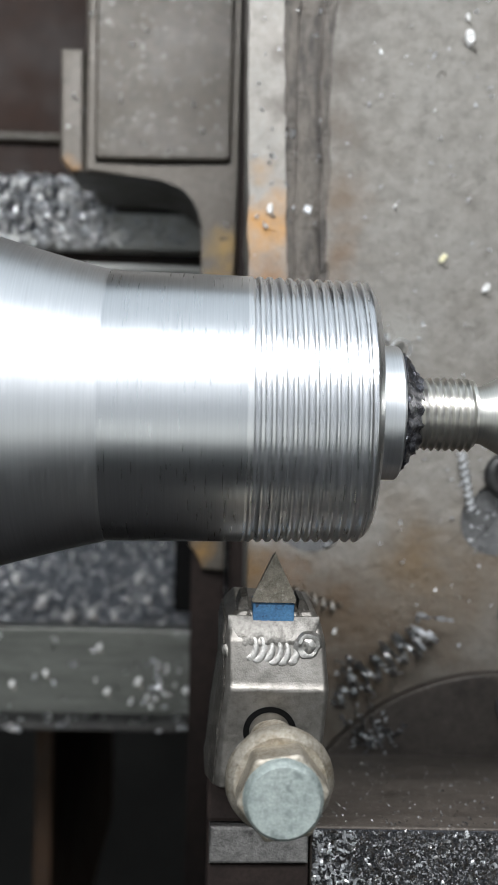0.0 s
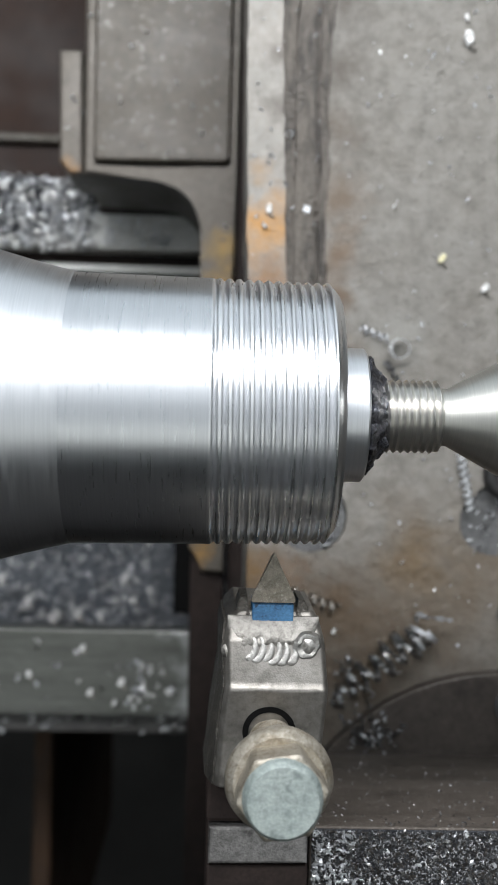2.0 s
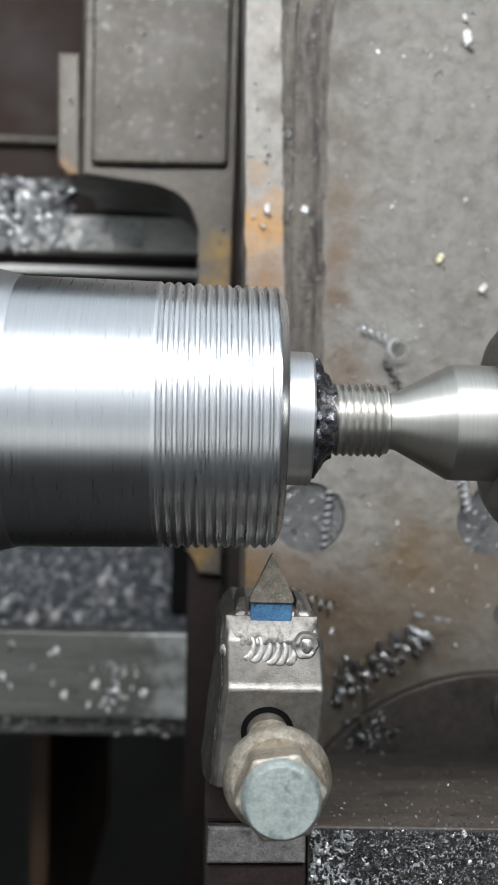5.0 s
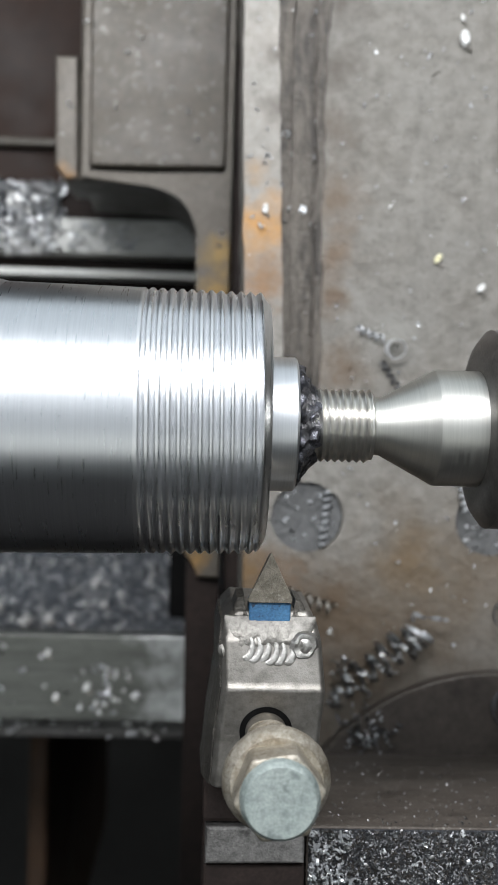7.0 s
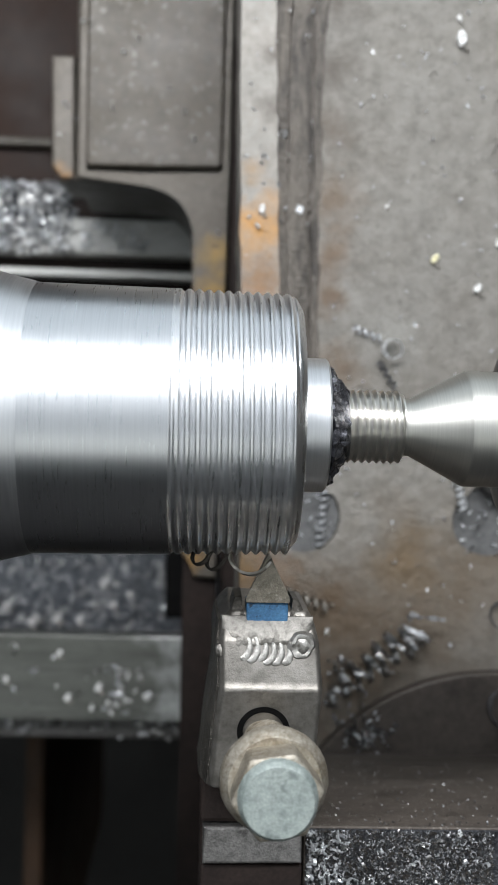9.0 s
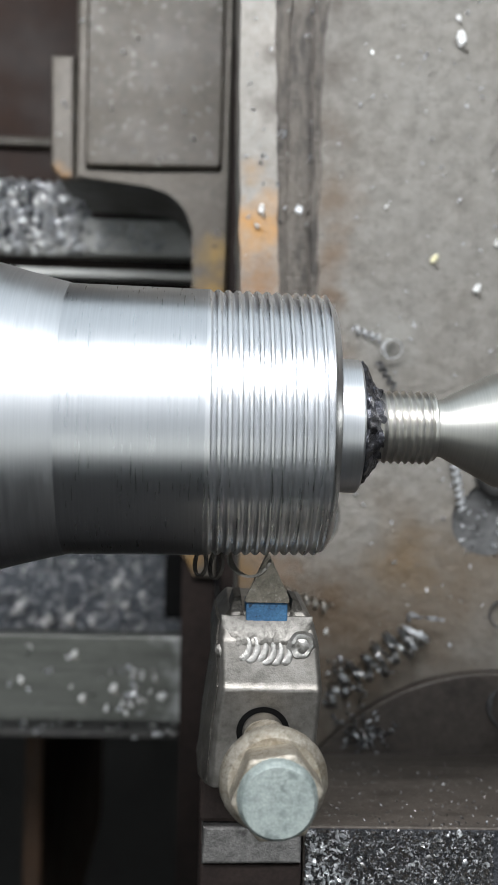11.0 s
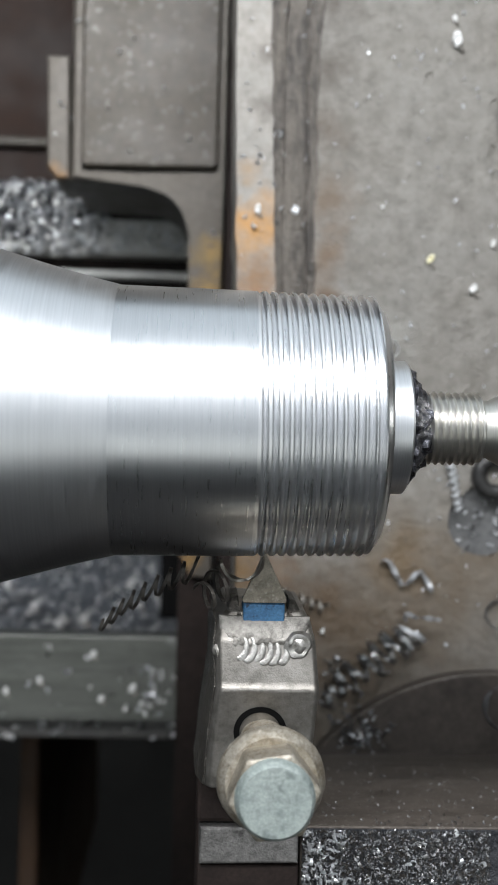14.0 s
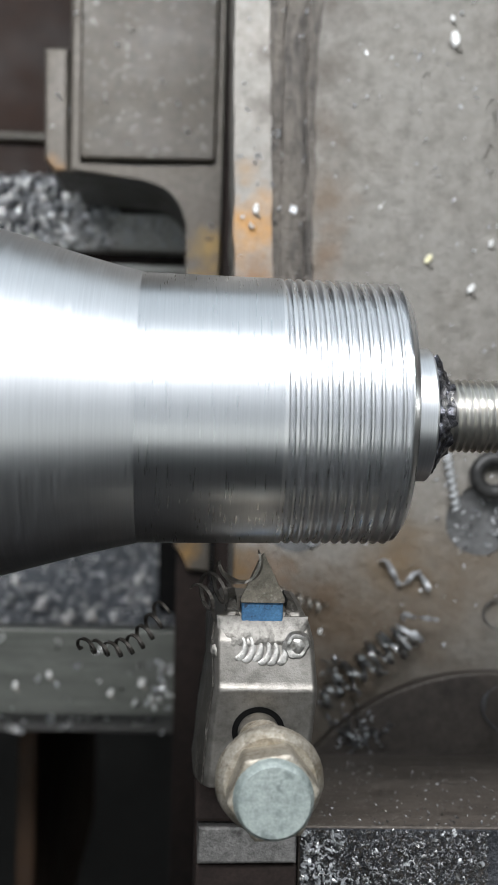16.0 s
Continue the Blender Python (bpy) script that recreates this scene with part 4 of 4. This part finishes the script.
    loose_chips("slide_grit", spots, (0.12, 0.36), [M_CHIP_DIM, M_CHIP_DARK, M_CHIP_DARK, M_CHIP_DARK, M_BURNT, M_BURNT], "dark steel grit thickly covering the compound slide", "swarf")
    spots = [(28.8 + 11 * random.random() ** 1.6, rnd(-121, -105.5), rnd(285.3, 286.3)) for _ in range(100)] + [(rnd(40, 76), rnd(-121, -106), 285.5) for _ in range(45)]
    loose_chips("slide_top_chips", spots, (0.3, 0.9), [M_CHIP, M_CHIP_DIM, M_COIL], "bright curled steel chips on the compound slide", "swarf")
    for x, y, size, turns in ((37.8, -106.6, 2.1, 0.5), (33.5, -110.5, 1.3, 0.7), (34.2, -115.2, 1.5, 0.55), (36.6, -117.4, 1.2, 0.8), (40.4, -119.9, 2.4, 0.6), (32.0, -118.6, 1.5, 0.6)):
        pts = helix((x, y, 286.6), (x + 0.8, y + 0.5, 287.9), size, 0.8 * size, turns, 20, x * 1.7, 0.2)
        swarf_curl("swarf_curl", pts, 1.0, 0.22, M_CHIP, "bright curled chip lying on the gritty compound slide", (x, y, 285), "curls on the compound slide", 0.2)


def bead(x, y, z, r, material, label, group):
    """A bright crumb of swarf, rounded and flattened."""
    b = thing("metal_crumb", (x, y, z), label, "metal chip", group)
    prof = [(z, r * 0.5), (z + 0.3 * r, r * 0.92), (z + 0.7 * r, r), (z + 1.1 * r, r * 0.8), (z + 1.15 * r, r * 0.6), (z + 0.85 * r, r * 0.4), (z + 0.6 * r, r * 0.1)]
    bm = revolve(bmesh.new(), prof, 24, "Z", centre=(0, 0, 0), rough=0.3 * r, seed=x)
    bmesh.ops.scale(bm, vec=(0.78, 1.28, 1), verts=bm.verts)
    bmesh.ops.rotate(bm, cent=(0, 0, 0), matrix=Euler((0, 0, 0.35 * math.sin(7 * x) - 0.3)).to_matrix(), verts=bm.verts)
    bmesh.ops.translate(bm, vec=(x, y, 0), verts=bm.verts)
    part("crumb", bm, material, b, smooth=True)
    tail = [(x + 0.2 * r + 1.1 * r * math.sin(f), y - (1.2 + 0.6 * f) * r, z + 0.4 + 0.25 * r * math.sin(2 * f)) for f in (0.0, 0.4, 0.8, 1.2, 1.6)]
    part("tail", sweep(bmesh.new(), tail, 0.7 * r, 0.2, 0.1), M_CHIP_LEAD, b, "dull curled tail")
    return b


def cut_coil():
    """The coil of swarf that grows out of the cut; its axis is its own x axis, from the tool backwards."""
    c = thing("cut_swarf_coil", (0, 0, 0), "dark springy coil of swarf curling off the tool", "swarf curl")
    lead = [(5.0 * math.cos(a), 0.6 - 5.2 * math.sin(a), 0.6 * math.sin(2 * a)) for a in [-0.25 + 3.6 * i / 22 for i in range(23)]]
    part("lead", sweep(bmesh.new(), lead, 1.5, 0.6, 0.3), M_CHIP_LEAD, c, "dull serrated lead of the coil")
    pts = []
    for i in range(45 + 1):
        f = i / 45
        r, th = 4.7 - 1.2 * f, math.pi + 2 * math.pi * 2.1 * f
        pts.append((-4.6 - 7.5 * f + 2.4 * math.sin(th), -r * math.cos(th) - 3.0 - 3.0 * f, r * math.sin(th)))
    part("coil", sweep(bmesh.new(), pts, 0.9, 0.5, 0.1), M_BURNT, c, "dark coil")
    return c


def tail_coil():
    """The older end of that coil, which trails over the saddle."""
    c = thing("trailing_swarf_coil", (0, 0, 0), "long dark coil of swarf trailing from the tool", "swarf curl")
    pts = []
    for i in range(8 * 20 + 1):
        f = i / (8 * 20)
        r, th = (2.7 - 0.9 * f) * (1 + 0.15 * noise.noise(Vector((f * 8, 1, 2)))), 0.8 + 2 * math.pi * 8 * f
        pts.append((-27 * f + 1.7 * math.sin(th), -r * math.cos(th) - 5.5 * math.sin(math.pi * f), r * math.sin(th) - 6 * f * f))
    part("coil", sweep(bmesh.new(), pts, 0.8, 0.45, 0.1), M_BURNT, c, "dark coil")
    return c


def broken_curl():
    """The first bright chip, which flicks over the bit and drops into the bed."""
    pts = [Vector(p) for p in ((0, 0, 0), (1.3, -4, 1.0), (1.5, -9, 2), (-3, -12.3, 2.5), (-7, -13.7, 3), (-7.2, -17, 3.5), (-9, -19.5, 4), (-12.5, -19.6, 3.5), (-11.5, -21.5, 3.5))]
    for _ in range(3):
        pts = [pts[0]] + [a.lerp(b, f) for a, b in zip(pts, pts[1:]) for f in (0.25, 0.75)] + [pts[-1]]
    c = thing("broken_swarf_curl", (0, 0, 0), "short bright serrated swarf curl breaking off the tool", "swarf curl")
    part("ribbon", sweep(bmesh.new(), pts, 1.2, 0.5, 0.3), M_CHIP, c)
    return c


def thrown_curl():
    pts = [(-8.5 + 19 * f, 3.4 * math.sin(f * 9.5 + 0.6) - 6.5 * f + 4.5, 1.6 + 1.5 * abs(math.sin(f * 8))) for f in [i / 40 for i in range(41)]]
    t = thing("thrown_swarf_curl", (0, 0, 0), "wavy bright swarf curl thrown onto the slide", "swarf curl")
    part("ribbon", sweep(bmesh.new(), pts, 2.2, 0.3, 0.2), M_CHIP_DIM, t)
    return t


room()
BED = lathe_bed()
ON_BED = bed_swarf()
WORK = workpiece()
CENTRE = live_centre()
TAIL = tailstock()
SADDLE = saddle()
SADDLE_CHIPS = saddle_chips()
cross_slide()
oil_ring()
compound_rest()
tool_post()
tool_holder()
tool_bit()
clamp_bolt()
slide_swarf()
COIL = cut_coil()
TAIL_COIL = tail_coil()
THROWN = thrown_curl()
BROKEN = broken_curl()

# ---- what moves ----
# along the bed, in millimetres from the start; the spindle turns in step with the lead screw, but for its backlash
TRAVERSE = ((0.0, 0.0), (5.95, -24.1), (6.1, -24.4), (6.75, -24.4), (6.95, -23.8), (8.0, -19.6), (15.4, 9.7), (15.55, 10.1), (16.0, 10.1))
INFEED = ((0.0, 0.0), (1.55, 0.0), (1.95, -0.7), (4.3, -0.75), (5.9, -3.3), (14.6, -3.3), (15.45, -0.15), (16.0, -0.15))
BACKLASH = ((0.0, 0.0), (6.05, 0.0), (6.85, 1.5), (15.55, 1.5), (16.0, 0.85))


def along(rows, t):
    for (t0, a), (t1, b) in zip(rows, rows[1:]):
        if t <= t1:
            return a + (b - a) * (t - t0) / (t1 - t0)
    return rows[-1][1]


def motions():
    slow = [0.25 * i for i in range(65)]
    for ob in [BED, TAIL] + ON_BED:
        o = ob.location.copy()
        walk(ob, [(t, pose(o.x + along(TRAVERSE, t) * MM, o.y + along(INFEED, t) * MM, o.z)) for t in slow])
    for ob in (SADDLE, SADDLE_CHIPS):
        walk(ob, [(t, pose(0, along(INFEED, t) * MM, 0)) for t in slow])
    fast = [i / 15 for i in range(241)]
    for ob in (WORK, CENTRE):
        o = ob.location.copy()
        walk(ob, [(t, pose(o.x + along(TRAVERSE, t) * MM, o.y + along(INFEED, t) * MM, o.z,
                           360 * (along(TRAVERSE, t) / PITCH + along(BACKLASH, t)))) for t in fast])
    # the coil: from under the work out past the tool; seconds, x, y, z, heading, dip
    near = ((0.0, 8, -6, 250, 0, 0), (8.0, 8, -6, 250, 0, 0), (8.25, 10, -22, 266, -24, 0), (8.5, 10.8, -30.6, 307, -34, 0), (9.0, 10.8, -31.2, 307, -32, 0), (11.5, 10.6, -32.0, 307.5, -20, 2), (12.7, 10.6, -31.8, 307.5, -10, 4),
            (13.3, 9.8, -32.6, 307.5, 14, 5), (14.0, 9.8, -32.6, 307.5, 18, 6), (14.8, 9.8, -33.2, 307.5, 16, 6), (16.0, 9.8, -33.2, 307.5, 16, 6))
    tail = ((0.0, -10, -4, 245, 0, 0), (13.4, -10, -4, 245, 0, 0), (14.0, -1, -36, 297, 20, 6), (14.5, -5.0, -40.5, 298, 30, 10), (15.0, -7.5, -43.0, 298, 24, 12), (15.4, -7.5, -45.0, 298, 31, 12), (16.0, -8.5, -45.5, 298, 27, 12))
    for ob, path, rate in ((COIL, near, 0), (TAIL_COIL, tail, 96)):
        rows = []
        for t in slow:
            for a, b in zip(path, path[1:]):
                if t <= b[0]:
                    f = (t - a[0]) / (b[0] - a[0])
                    x, y, z, head, dip = [p + (q - p) * f for p, q in zip(a[1:], b[1:])]
                    break
            spin = rate * max(0.0, min(t - 7.5, 7.5)) if rate > 90 else 14 * math.sin(5.3 * t)
            rows.append((t, pose(x * MM, y * MM, z * MM, 0, -dip, head) @ pose(0, 0, 0, spin, 0, 0)))
        walk(ob, rows)
    walk(BROKEN, [(0.0, pose(0.012, -0.004, 0.255)), (7.55, pose(0.012, -0.004, 0.255)), (7.7, pose(0.014, -0.018, 0.27, 0, 0, -20)), (7.85, pose(0.0152, -0.029, 0.303, 0, 0, -30)),
                  (8.0, pose(0.0155, -0.0308, 0.3065)), (8.1, pose(0.0145, -0.031, 0.307, 0, 0, -45)), (8.2, pose(0.0, -0.032, 0.29, 20, 0, -80)), (8.35, pose(-0.03, -0.02, 0.15, 60, 30, -100)),
                  (8.5, pose(-0.045, -0.012, -0.112, 0, 0, -110)), (16.0, pose(-0.045, -0.012, -0.112, 0, 0, -110))])
    walk(THROWN, [(0.0, pose(0.03, 0.0, 0.25)), (11.6, pose(0.03, 0.0, 0.25)), (11.8, pose(0.03, -0.025, 0.25, 0, 0, 30)), (12.0, pose(0.04, -0.066, 0.24, 30, 20, 70)),
                  (12.2, pose(0.06, -0.06, 0.19, 10, 0, 20)), (12.4, pose(0.0748, -0.0552, 0.17)), (16.0, pose(0.0748, -0.0552, 0.17))])


motions()
